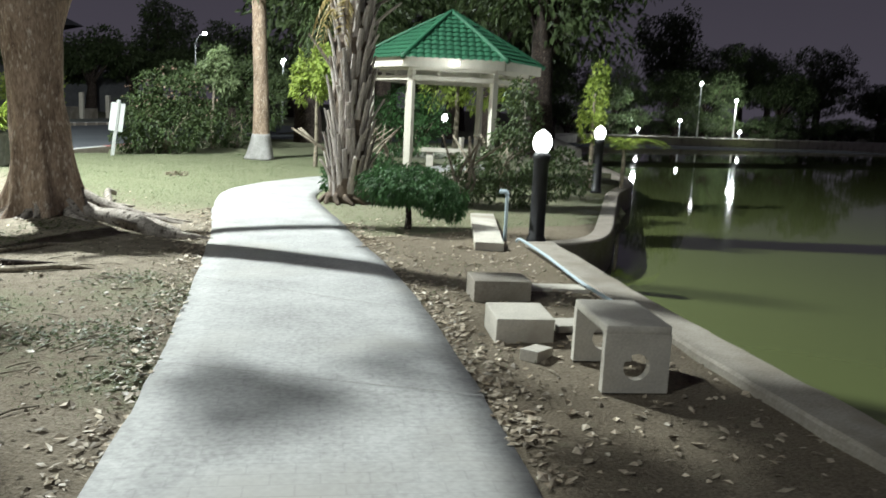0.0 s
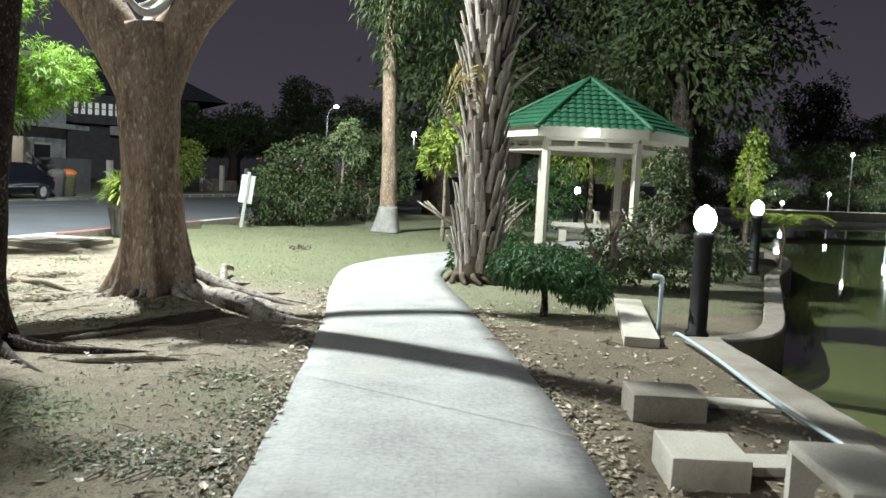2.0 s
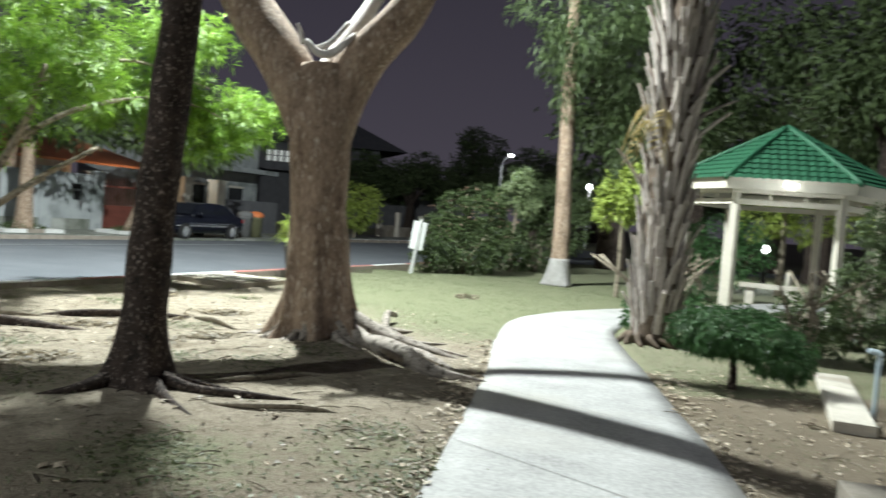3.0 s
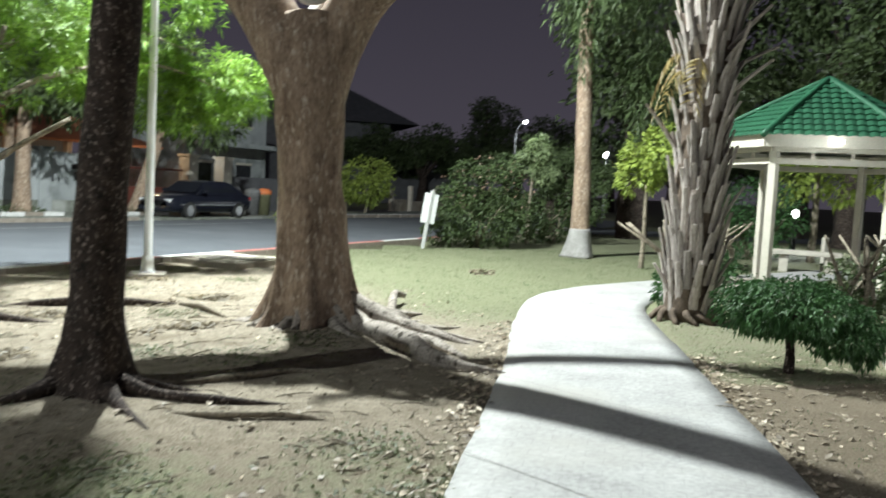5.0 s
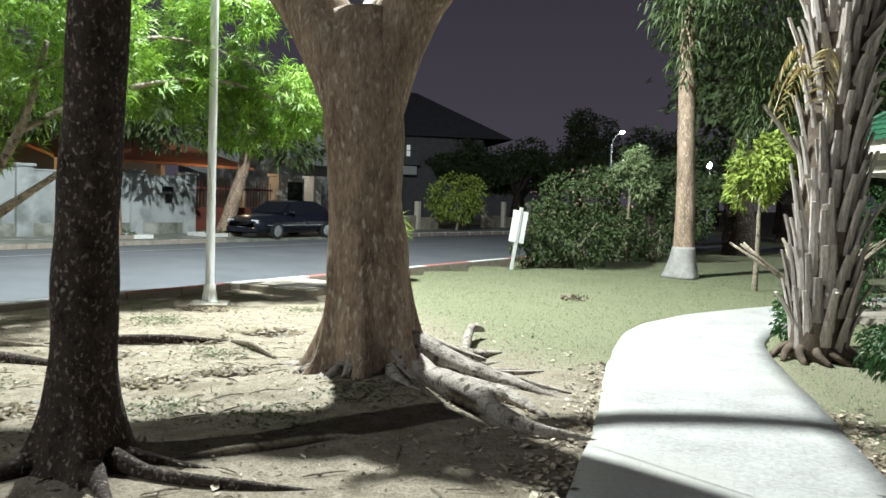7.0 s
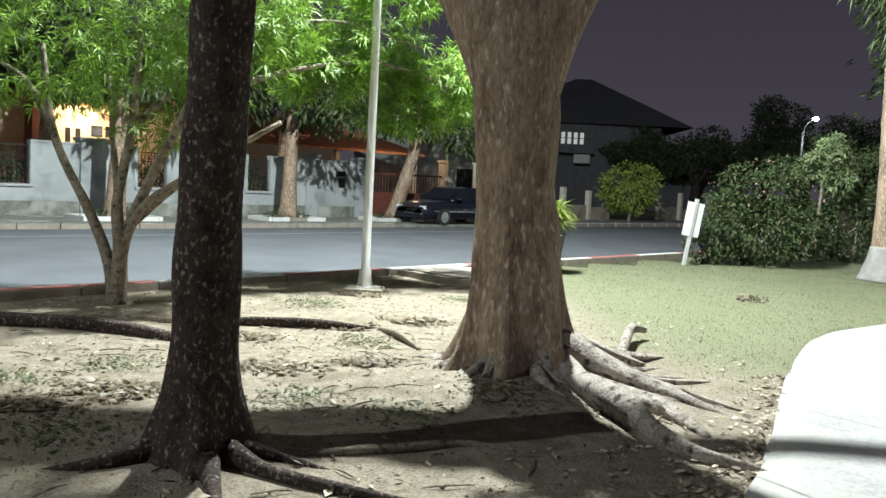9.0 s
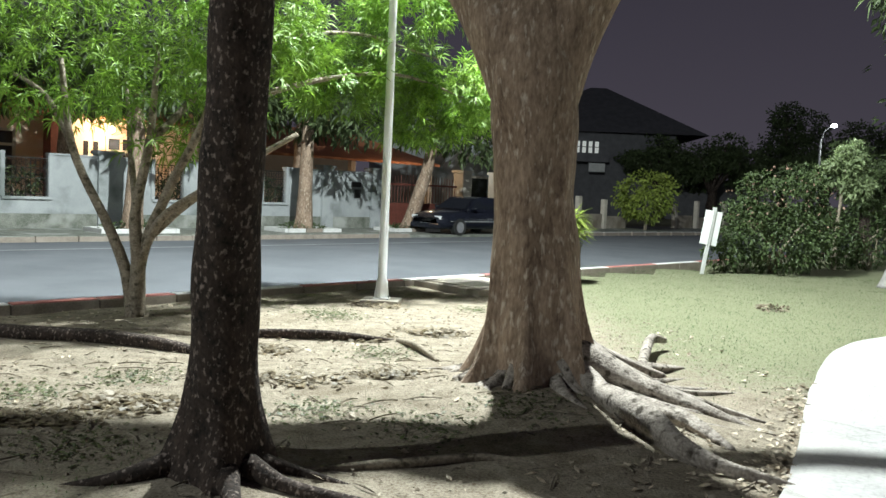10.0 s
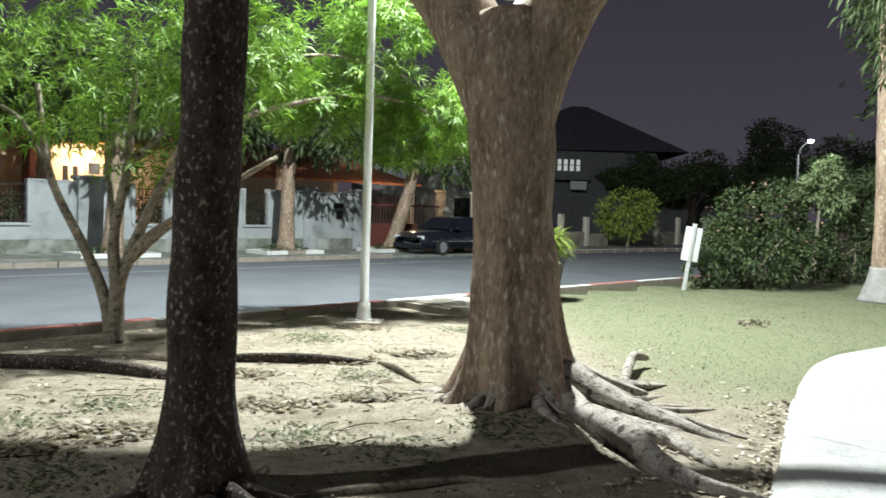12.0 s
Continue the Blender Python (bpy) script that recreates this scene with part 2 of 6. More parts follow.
M_WALL = surf("grey_white_render", (0.28, 0.30, 0.31), (0.40, 0.42, 0.43), 1.2, 40, 0.9, 0.2, stain=(0.17, 0.19, 0.185), stain_scale=1.1, stain_at=(0.5, 0.66))
M_PLINTH = surf("mossy_render", (0.08, 0.09, 0.07), (0.27, 0.28, 0.25), 3, 40, 0.95, 0.3, stain=(0.36, 0.37, 0.35))
M_IRON = surf("black_iron", (0.012, 0.012, 0.013), (0.03, 0.03, 0.03), 10, 60, 0.5, 0.1, metal=0.6)
M_RUST = surf("dark_red_iron", (0.10, 0.03, 0.022), (0.17, 0.055, 0.04), 6, 60, 0.6, 0.1)
M_PEACH = surf("peach_render", (0.64, 0.50, 0.38), (0.74, 0.60, 0.47), 2, 30, 0.9, 0.1)
M_TILE = surf("orange_clay_tile", (0.32, 0.11, 0.05), (0.50, 0.20, 0.09), 3, 30, 0.8, 0.2)
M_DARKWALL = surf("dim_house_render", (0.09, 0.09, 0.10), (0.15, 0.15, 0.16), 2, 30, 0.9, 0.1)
M_DARKROOF = surf("slate_roof", (0.05, 0.05, 0.056), (0.09, 0.09, 0.1), 2, 30, 0.8, 0.2)
M_CAR = surf("black_car_paint", (0.008, 0.009, 0.014), (0.014, 0.016, 0.026), 2, 30, 0.18, 0)
M_TYRE = surf("tyre_rubber", (0.012, 0.012, 0.012), (0.025, 0.025, 0.025), 8, 60, 0.9, 0.2)
M_CHROME = surf("alloy_metal", (0.55, 0.56, 0.58), (0.7, 0.7, 0.72), 8, 60, 0.25, 0, metal=1.0)
M_LENS = surf("headlamp_lens", (0.6, 0.62, 0.65), (0.8, 0.8, 0.82), 8, 60, 0.1, 0)
M_TAIL = surf("red_lamp_lens", (0.35, 0.01, 0.01), (0.5, 0.02, 0.02), 8, 60, 0.2, 0)
M_BLACKPOST = surf("black_post_enamel", (0.012, 0.012, 0.013), (0.03, 0.03, 0.032), 5, 50, 0.45, 0.1)
M_PIPE = surf("pale_blue_plastic", (0.36, 0.45, 0.50), (0.46, 0.54, 0.58), 6, 50, 0.5, 0.05)
M_CLAY = surf("grey_plant_pot", (0.10, 0.10, 0.10), (0.2, 0.2, 0.2), 6, 50, 0.8, 0.2)
M_ORANGE = surf("orange_plastic", (0.6, 0.16, 0.05), (0.7, 0.22, 0.08), 6, 50, 0.5, 0.05)
M_SIGN = surf("white_sign_paint", (0.42, 0.43, 0.42), (0.56, 0.57, 0.56), 4, 40, 0.5, 0.05)
M_LAMPGLOW = glow("lit_globe", (0.95, 1.0, 1.0), 14)
M_FARGLOW = glow("lit_lamp_head", (0.95, 1.0, 1.0), 22)
M_TUBE = glow("lit_tube", (0.97, 1.0, 0.97), 5)
M_WARMGLOW = glow("lit_warm_lamp", (1.0, 0.72, 0.38), 8)
M_WASH = surf("old_whitewash", (0.20, 0.19, 0.18), (0.38, 0.37, 0.36), 5, 50, 0.9, 0.4)
M_LITPANE = glow("lit_window_pane", (0.93, 1.0, 0.93), 0.32)
M_FLOWER = leaf("faded_flower", (0.20, 0.12, 0.085), (0.34, 0.24, 0.18))
# paler leaf green, with the nearby lamp's light put into the colour
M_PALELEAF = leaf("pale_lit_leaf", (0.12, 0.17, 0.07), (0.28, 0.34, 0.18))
M_OLIVE = surf("olive_bin_plastic", (0.11, 0.11, 0.06), (0.17, 0.17, 0.10), 6, 50, 0.6, 0.05)
M_PANE = surf("window_pane", (0.02, 0.022, 0.025), (0.04, 0.042, 0.045), 4, 40, 0.1, 0)

# ---- builders ----
rnd = random.Random(7)


def link(name, verts, faces, material, parent=None, label="", smooth=False):
    me = bpy.data.meshes.new(name)
    me.from_pydata([tuple(v) for v in verts], [], faces)
    me.materials.append(material)
    if smooth:
        me.shade_smooth()
    ob = new(name, me)
    if parent:
        ob.parent = parent
    if label:
        tagged(ob, label)
    return ob


def part(name, bm, material, parent=None, label="", smooth=False):
    me = bpy.data.meshes.new(name)
    bm.to_mesh(me)
    bm.free()
    me.materials.append(material)
    if smooth:
        me.shade_smooth()
    ob = new(name, me)
    if parent:
        ob.parent = parent
    if label:
        tagged(ob, label)
    return ob


def thing(name, m, label, category, group=""):
    ob = new(name)
    ob.empty_display_size = 0.2
    ob.matrix_world = m
    return tagged(ob, label, category, group)


def box(bm, x0, x1, y0, y1, z0, z1, bevel=0.0):
    r = bmesh.ops.create_cube(bm, size=1, matrix=Matrix.LocRotScale(((x0 + x1) / 2, (y0 + y1) / 2, (z0 + z1) / 2), None, (x1 - x0, y1 - y0, z1 - z0)))
    if bevel:
        edges = list({e for v in r["verts"] for e in v.link_edges})
        bmesh.ops.bevel(bm, geom=edges, offset=bevel, segments=2, affect="EDGES", profile=0.7)
    return bm


def boxed(x0, x1, y0, y1, z0, z1, bevel=0.0):
    return box(bmesh.new(), x0, x1, y0, y1, z0, z1, bevel)


def cone(bm, r0, r1, depth, m, seg=16):
    bmesh.ops.create_cone(bm, cap_ends=True, segments=seg, radius1=r0, radius2=r1, depth=depth, matrix=m)
    return bm


def rod(bm, a, b, r, seg=8, r1=None):
    a, b = Vector(a), Vector(b)
    q = (b - a).to_track_quat("Z", "Y").to_matrix().to_4x4()
    return cone(bm, r, r if r1 is None else r1, (b - a).length, Matrix.Translation((a + b) / 2) @ q, seg)


def lathe(profile, seg=20):
    """Verts and faces of a turned shape from (radius, z) pairs."""
    vs, fs = [], []
    for r, z in profile:
        for i in range(seg):
            a = 2 * math.pi * i / seg
            vs.append((r * math.cos(a), r * math.sin(a), z))
    for j in range(len(profile) - 1):
        for i in range(seg):
            k = (i + 1) % seg
            fs.append((j * seg + i, j * seg + k, (j + 1) * seg + k, (j + 1) * seg + i))
    fs.append(tuple(range(seg - 1, -1, -1)))
    fs.append(tuple((len(profile) - 1) * seg + i for i in range(seg)))
    return vs, fs


def smooth_line(points, n):
    """n points of a spline through the given points."""
    pts = [Vector(p) for p in points]
    pts = [2 * pts[0] - pts[1]] + pts + [2 * pts[-1] - pts[-2]]
    out, spans = [], len(pts) - 3
    for i in range(n):
        s = spans * i / (n - 1)
        k = min(int(s), spans - 1)
        t = s - k
        a, b, c, d = pts[k:k + 4]
        out.append(0.5 * ((2 * b) + (c - a) * t + (2 * a - 5 * b + 4 * c - d) * t * t + (3 * b - a - 3 * c + d) * t ** 3))
    return out


def tube(points, radii, seg=12, n=24, rough=0.06, lobes=0, flare=0.0, seed=0.0, rise=0.35):
    """Tapered, uneven limb along a spline; lobes and flare make root buttresses at its foot."""
    line = smooth_line(points, n)
    vs, fs = [], []
    prev = None
    for i, c in enumerate(line):
        t = i / (n - 1)
        d = (line[min(i + 1, n - 1)] - line[max(i - 1, 0)]).normalized()
        side = Vector((1, 0, 0)) if prev is None else prev
        side = (side - d * side.dot(d))
        side = side.normalized() if side.length > 1e-4 else d.orthogonal().normalized()
        prev = side
        up = d.cross(side)
        s = t * (len(radii) - 1)
        k = min(int(s), len(radii) - 2)
        r0 = radii[k] + (radii[k + 1] - radii[k]) * (s - k)
        for j in range(seg):
            a = 2 * math.pi * j / seg
            r = r0 * (1 + rough * noise.noise(Vector((math.cos(a) * 1.5 + seed, math.sin(a) * 1.5, c.z * 2.2 + c.x))))
            if lobes:
                r += flare * math.exp(-max(0.0, c.z) / rise) * (0.2 + 0.8 * max(0, math.sin(a * lobes / 2 + seed)) ** 1.5)
            vs.append(c + side * (math.cos(a) * r) + up * (math.sin(a) * r))
    for i in range(n - 1):
        for j in range(seg):
            k = (j + 1) % seg
            fs.append((i * seg + j, i * seg + k, (i + 1) * seg + k, (i + 1) * seg + j))
    fs.append(tuple(range(seg - 1, -1, -1)))
    fs.append(tuple((n - 1) * seg + j for j in range(seg)))
    return vs, fs


def joined(shapes):
    vs, fs = [], []
    for v, f in shapes:
        o = len(vs)
        vs += v
        fs += [tuple(i + o for i in q) for q in f]
    return vs, fs


def blade(at, way, up, length, width, fold=0.25, droop=0.15):
    """One pointed leaf of four triangles, folded along its rib and drooping to its tip."""
    way = way.normalized()
    side = way.cross(up)
    side = side.normalized() if side.length > 1e-3 else way.orthogonal().normalized()
    nrm = side.cross(way)
    m = at + way * (length * 0.45) - nrm * (width * fold)
    tip = at + way * length - Vector((0, 0, droop * length))
    return [at, m + side * width * 0.5 + nrm * width * fold, m, m - side * width * 0.5 + nrm * width * fold, tip], [(0, 1, 2), (0, 2, 3), (1, 4, 2), (2, 4, 3)]


def rand_dir(r, zmin=-1.0):
    while True:
        v = Vector((r.uniform(-1, 1), r.uniform(-1, 1), r.uniform(zmin, 1)))
        if 0.1 < v.length < 1:
            return v.normalized()


def crown(blobs, count, size, r, aspect=0.45, shell=0.75, gap=0.0, droop=0.2):
    """Leaves spread through lumpy blobs (centre, radii), denser near their skins, with gaps in them."""
    shapes = []
    weights = [b[1][0] * b[1][1] + b[1][0] * b[1][2] for b in blobs]
    while len(shapes) < count:
        c, rad = r.choices(blobs, weights)[0]
        d = rand_dir(r)
        k = shell + (1 - shell) * r.random() if r.random() < 0.75 else r.random() ** 0.5
        lump = 1 + 0.28 * noise.noise(d * 2.3 + Vector(c))
        p = Vector(c) + Vector((d.x * rad[0], d.y * rad[1], d.z * rad[2])) * k * lump
        if gap and noise.noise(p * (1.6 / max(0.4, rad[0])) + Vector((3, 1, 7))) < -gap:
            continue
        way = (d + rand_dir(r) * 0.9 + Vector((0, 0, -0.2)))
        s = size * r.uniform(0.6, 1.3)
        shapes.append(blade(p, way, rand_dir(r), s, s * aspect, 0.2, droop))
    return joined_fast(shapes)


def joined_fast(shapes):
    vs, fs, o = [], [], 0
    for v, f in shapes:
        vs.extend(v)
        fs.extend([tuple(i + o for i in q) for q in f])
        o += len(v)
    return vs, fs


# road frame: x along the road, y across it away from the park
ROAD = pose(-1.0, 14.8, 0, 0, 0, 49.83)


def on_road(u, v, z=0.0):
    return ROAD @ Vector((u, v, z))


# ---- ground, pond, path, road ----
SHORE = [(2.4, -3.4), (3.13, -1.58), (4.2, 0.72), (5.0, 2.26), (6.05, 4.2), (7.4, 4.5), (9.6, 6.3), (12.6, 8.9), (17, 12.5), (24, 22), (36, 36), (46, 43), (120, 43), (120, -40), (-3, -40), (0.5, -9)]
MOUND = Vector((1.0, 7.6))


def inside(x, y, poly):
    hit = False
    j = len(poly) - 1
    for i in range(len(poly)):
        (xa, ya), (xb, yb) = poly[i], poly[j]
        if (ya > y) != (yb > y) and x < (xb - xa) * (y - ya) / (yb - ya) + xa:
            hit = not hit
        j = i
    return hit


def ground_z(x, y):
    h = 0.035 * noise.noise(Vector((x * 0.5, y * 0.5, 0))) + 0.016 * noise.noise(Vector((x * 2.1, y * 2.1, 4)))
    d2 = (x - MOUND.x) ** 2 + (y - MOUND.y) ** 2
    h += 0.13 * math.exp(-d2 / 1.3)
    h += 0.06 * math.exp(-((x + 0.74) ** 2 + (y - 5.75) ** 2) / 0.5)
    return h


LEFT_EDGE = smooth_line([(-12.0, -19.5, 0), (-7.0, -11.3, 0), (-3.1, -4.6, 0), (-1.7, -2.2, 0), (-0.5, 0.0, 0), (0.48, 1.9, 0), (1.42, 3.9, 0), (2.2, 5.6, 0), (2.72, 6.8, 0), (3.5, 8.75, 0), (4.55, 10.9, 0), (5.85, 12.3, 0), (7.6, 13.4, 0), (10.5, 14.9, 0), (15, 17.2, 0)], 140)
RIGHT_EDGE = smooth_line([(-10.4, -20.5, 0), (-5.4, -12.3, 0), (-1.5, -5.6, 0), (0.0, -3.1, 0), (1.17, -1.0, 0), (1.86, 0.3, 0), (2.6, 1.8, 0), (3.27, 3.3, 0), (4.25, 5.85, 0), (4.6, 6.7, 0), (5.5, 9.1, 0), (6.2, 10.4, 0), (7.6, 11.9, 0), (10.2, 13.3, 0), (15.3, 15.7, 0)], 140)
PATH_POLY = [(p.x, p.y) for p in LEFT_EDGE] + [(p.x, p.y) for p in reversed(RIGHT_EDGE)]


def grass_cover(x, y):
    g = 0.25 * (1 + math.tanh((x - 2.1 + 0.12 * (y - 8.5)) * 1.1)) * (1 + math.tanh((y - 8.2) * 0.8))
    g = max(g, 0.62 * math.exp(-((x - 0.9) ** 2 + (y - 3.6) ** 2) / 1.6))
    g = max(g, 0.55 * math.exp(-((x + 0.6) ** 2 + (y - 2.2) ** 2) / 1.2))
    g = max(g, 0.8 * math.exp(-((x + 0.5) ** 2 + (y - 3.6) ** 2) / 0.9), 0.7 * math.exp(-((x - 0.1) ** 2 + (y - 1.4) ** 2) / 0.5))
    g = max(g, 0.5 * math.exp(-((x + 1.5) ** 2 + (y - 5.3) ** 2) / 0.35))
    if y < 5.6 and x > 1.3 + 0.42 * y and x < 9:
        g = max(g, 0.3)
    if x > 4.3 and y > 5.5:
        g = max(g, 0.75)
    if y > 26 or x > 12:
        g = 0.9
    return g


def loam_cover(x, y):
    """Where damp brown soil replaces the pale trodden sand."""
    w = 0.25 * noise.noise(Vector((x * 1.3, y * 1.3, 11)))
    if x > 1.0 + 0.42 * y and y < 6.5:
        return min(1.0, max(0.0, 0.85 + w))
    return min(1.0, max(0.0, 0.6 * (0.5 - 0.5 * math.tanh((y - 4.6 - 0.4 * x) * 1.2)) + w))


def axis(lo, a, b, hi, fine):
    vals, s = [a], fine
    while vals[-1] > lo:
        s *= 1.28
        vals.append(vals[-1] - s)
    vals = vals[::-1]
    k = int((b - a) / fine)
    vals += [a + fine * (i + 1) for i in range(k)]
    s = fine
    while vals[-1] < hi:
        s = min(s * 1.28, 60) if vals[-1] < 80 else s * 1.6
        s = min(s, 1.6) if vals[-1] < 48 else s
        vals.append(vals[-1] + s)
    return vals


def build_ground():
    xs, ys = axis(-700, -5.2, 7.5, 900, 0.11), axis(-700, -3.0, 14.0, 900, 0.11)
    inv = ROAD.inverted()
    vs, fs, gs, ls = [], [], [], []
    for y in ys:
        for x in xs:
            q = inv @ Vector((x, y, 0))
            z = ground_z(x, y) if abs(x) < 40 and abs(y) < 60 else 0.0
            if inside(x, y, SHORE):
                z = -1.4
            elif -0.02 < q.y < 10.6 and -500 < q.x < 46:
                z = -0.25
            elif inside(x, y, PATH_POLY):
                z = -0.06
            vs.append((x, y, z))
            gs.append(grass_cover(x, y))
            ls.append(loam_cover(x, y))
    w = len(xs)
    for j in range(len(ys) - 1):
        for i in range(w - 1):
            fs.append((j * w + i, j * w + i + 1, (j + 1) * w + i + 1, (j + 1) * w + i))
    ob = link("ground", vs, fs, M_GROUND, smooth=True)
    at = ob.data.attributes.new("grass", "FLOAT", "POINT")
    at.data.foreach_set("value", gs)
    at = ob.data.attributes.new("loam", "FLOAT", "POINT")
    at.data.foreach_set("value", ls)
    tagged(ob, "trodden bare earth turning to thin mown grass", "ground", kind="structure")


build_ground()

pond = link("water", [(-20, -60, -0.5), (140, -60, -0.5), (140, 60, -0.5), (-20, 60, -0.5)], [(0, 1, 2, 3)], M_WATER)
tagged(pond, "still murky green pond water at night", "water", kind="structure")


def strip(name, line, half, z0, z1, material, label, category):
    """A low wall of even width along a polyline."""
    vs, fs = [], []
    n = len(line)
    for i, p in enumerate(line):
        d = (line[min(i + 1, n - 1)] - line[max(i - 1, 0)]).normalized()
        s = Vector((d.y, -d.x, 0))
        b = 0.02
        for off, z in ((-half, z0), (-half, z1 - b), (-half + b, z1), (half - b, z1), (half, z1 - b), (half, z0)):
            w = 0.012 * noise.noise(Vector((p.x * 3, p.y * 3, off * 9)))
            vs.append((p.x + s.x * (off + w), p.y + s.y * (off + w), z + w * 0.5))
    for i in range(n - 1):
        for j in range(5):
            fs.append((i * 6 + j, i * 6 + j + 1, (i + 1) * 6 + j + 1, (i + 1) * 6 + j))
    fs += [tuple(range(5, -1, -1)), tuple((n - 1) * 6 + j for j in range(6))]
    return tagged(link(name, vs, fs, material), label, category, kind="structure")


strip("pond_rim", smooth_line([(-0.74, -20, 0), (0.5, -9, 0)] + [(x, y, 0) for x, y in SHORE[:5]], 90), 0.19, -1.3, 0.06, M_CONC, "weathered concrete rim along the pond", "pond rim")
strip("pond_rim", smooth_line([(6.05, 4.25, 0), (7.4, 4.5, 0), (9.6, 6.3, 0), (12.6, 8.9, 0), (17, 12.5, 0), (24, 22, 0)], 60), 0.14, -1.3, 0.02, M_KERB, "concrete retaining wall of the pond bank", "pond rim")
strip("far_bank", [Vector(p) for p in ((24, 22, 0), (36, 36, 0), (46, 43.6, 0), (80, 43.6, 0), (122, 43.6, 0))], 0.8, -1.3, 0.25, M_CONC2, "pale concrete embankment across the pond", "embankment")


def build_path():
    vs, fs = [], []
    n, k = len(LEFT_EDGE), 9
    for a, b in zip(LEFT_EDGE, RIGHT_EDGE):
        d = (b - a).normalized()
        for side, p in ((0, a), (1, b)):
            w = 0.025 * noise.noise(Vector((p.x * 1.7, p.y * 1.7, side * 5)))
            p += d * w
        vs.append((a.x, a.y, -0.12))
        for j in range(k):
            p = a.lerp(b, j / (k - 1))
            vs.append((p.x, p.y, 0.028 + 0.006 * noise.noise(p * 1.2) - (0.012 if j in (0, k - 1) else 0)))
        vs.append((b.x, b.y, -0.12))
    w = k + 2
    for i in range(n - 1):
        for j in range(w - 1):
            fs.append((i * w + j, i * w + j + 1, (i + 1) * w + j + 1, (i + 1) * w + j))
    ob = link("footpath", vs, fs, M_PATH, smooth=True)
    tagged(ob, "pale winding concrete footpath with worn surface", "footpath", kind="structure")
    # saw-cut joints and the pressed brick marks
    groove = surf("path_joint", (0.22, 0.21, 0.20), (0.32, 0.31, 0.29), 6, 50, 0.95, 0)
    for i in (48, 60, 72, 84, 98, 112):
        a, b = LEFT_EDGE[i], RIGHT_EDGE[i]
        line = [a.lerp(b, s / 8) + Vector((0.012 * noise.noise(Vector((s, i, 0))), 0.012 * noise.noise(Vector((s, i, 5))), 0)) for s in range(9)]
        v, f = [], []
        d = (b - a).normalized()
        sd = Vector((-d.y, d.x, 0)) * 0.004
        for p in line:
            z = 0.0285 + 0.006 * noise.noise(p * 1.2)
            v += [(p.x - sd.x, p.y - sd.y, z + 0.0025), (p.x + sd.x, p.y + sd.y, z + 0.0025)]
        f = [(2 * s, 2 * s + 2, 2 * s + 3, 2 * s + 1) for s in range(8)]
        o = link("joint", v, f, groove, ob)


build_path()


def build_road():
    vs, fs = [], []
    us = [-400, -200, -90, -40, -20, -10, -5, 0, 5, 10, 15, 20, 25, 30, 36, 42]
    cs = [0.0, 0.4, 2.5, 5, 7.5, 9.9, 10.3]
    for u in us:
        for c in cs:
            bend = max(0, u - 8) ** 2 * 0.004
            vs.append(on_road(u, c - bend * (c / 10.3) * 0.6, -0.03 + 0.10 * math.sin(math.pi * c / 10.3) - (0.02 if c in (0.0, 10.3) else 0)))
    w = len(cs)
    for i in range(len(us) - 1):
        for j in range(w - 1):
            fs.append((i * w + j, i * w + j + 1, (i + 1) * w + j + 1, (i + 1) * w + j))
    ob = link("road", vs, fs, M_ASPHALT, smooth=True)
    tagged(ob, "worn grey asphalt road", "road", kind="structure")
    # faded edge line on the far lane
    v = []
    for u in (-60, -30, -10, 0, 6, 12):
        for c in (7.15, 7.3):
            v.append(on_road(u, c, -0.03 + 0.10 * math.sin(math.pi * c / 10.3) + 0.006))
    link("lane_line", v, [(2 * i, 2 * i + 1, 2 * i + 3, 2 * i + 2) for i in range(5)], M_LINE, ob)
    # the side road in the distance
    tagged(link("side_road", [(10, 37, 0.03), (60, 29, 0.03), (60, 24, 0.03), (12, 31, 0.03)], [(0, 3, 2, 1)], M_ASPHALT), "distant lit stretch of asphalt road", "road", kind="structure")


build_road()


def build_kerb(v, u0, u1, z1, label, plain=False):
    k = tagged(new("kerb"), label, "kerb", kind="structure")
    k.matrix_world = ROAD
    u, i = u0, 0
    while u < u1:
        ln = 0.98
        bend = max(0, u - 8) ** 2 * 0.004 * (v / 10.3) * 0.6
        w = 0.02 * noise.noise(Vector((u, v, 3)))
        b = boxed(u, u + ln, v - 0.09 + w - bend, v + 0.09 + w - bend, -0.2, z1 - 0.012, 0.012)
        part("kerb_block", b, M_KERB, k)
        paint = (M_PLINTH if u < 10 else M_WHITE) if plain else (M_RED if (i // 2) % 2 else M_WHITE)
        t = boxed(u + 0.01, u + ln - 0.01, v - 0.083 + w - bend, v + 0.083 + w - bend, z1 - 0.014, z1, 0.006)
        part("paint" if paint is not M_PLINTH else "kerb_top", t, paint, k)
        u += 1.0
        i += 1


build_kerb(-0.09, -24, 26, 0.115, "low concrete kerb painted in red and white lengths")
build_kerb(10.4, -12, 10, 0.09, "weathered concrete kerb with worn white paint", True)
build_kerb(10.4, 19, 42, 0.11, "concrete kerb with worn white paint beyond the gate", True)

# ---- street lamp ----


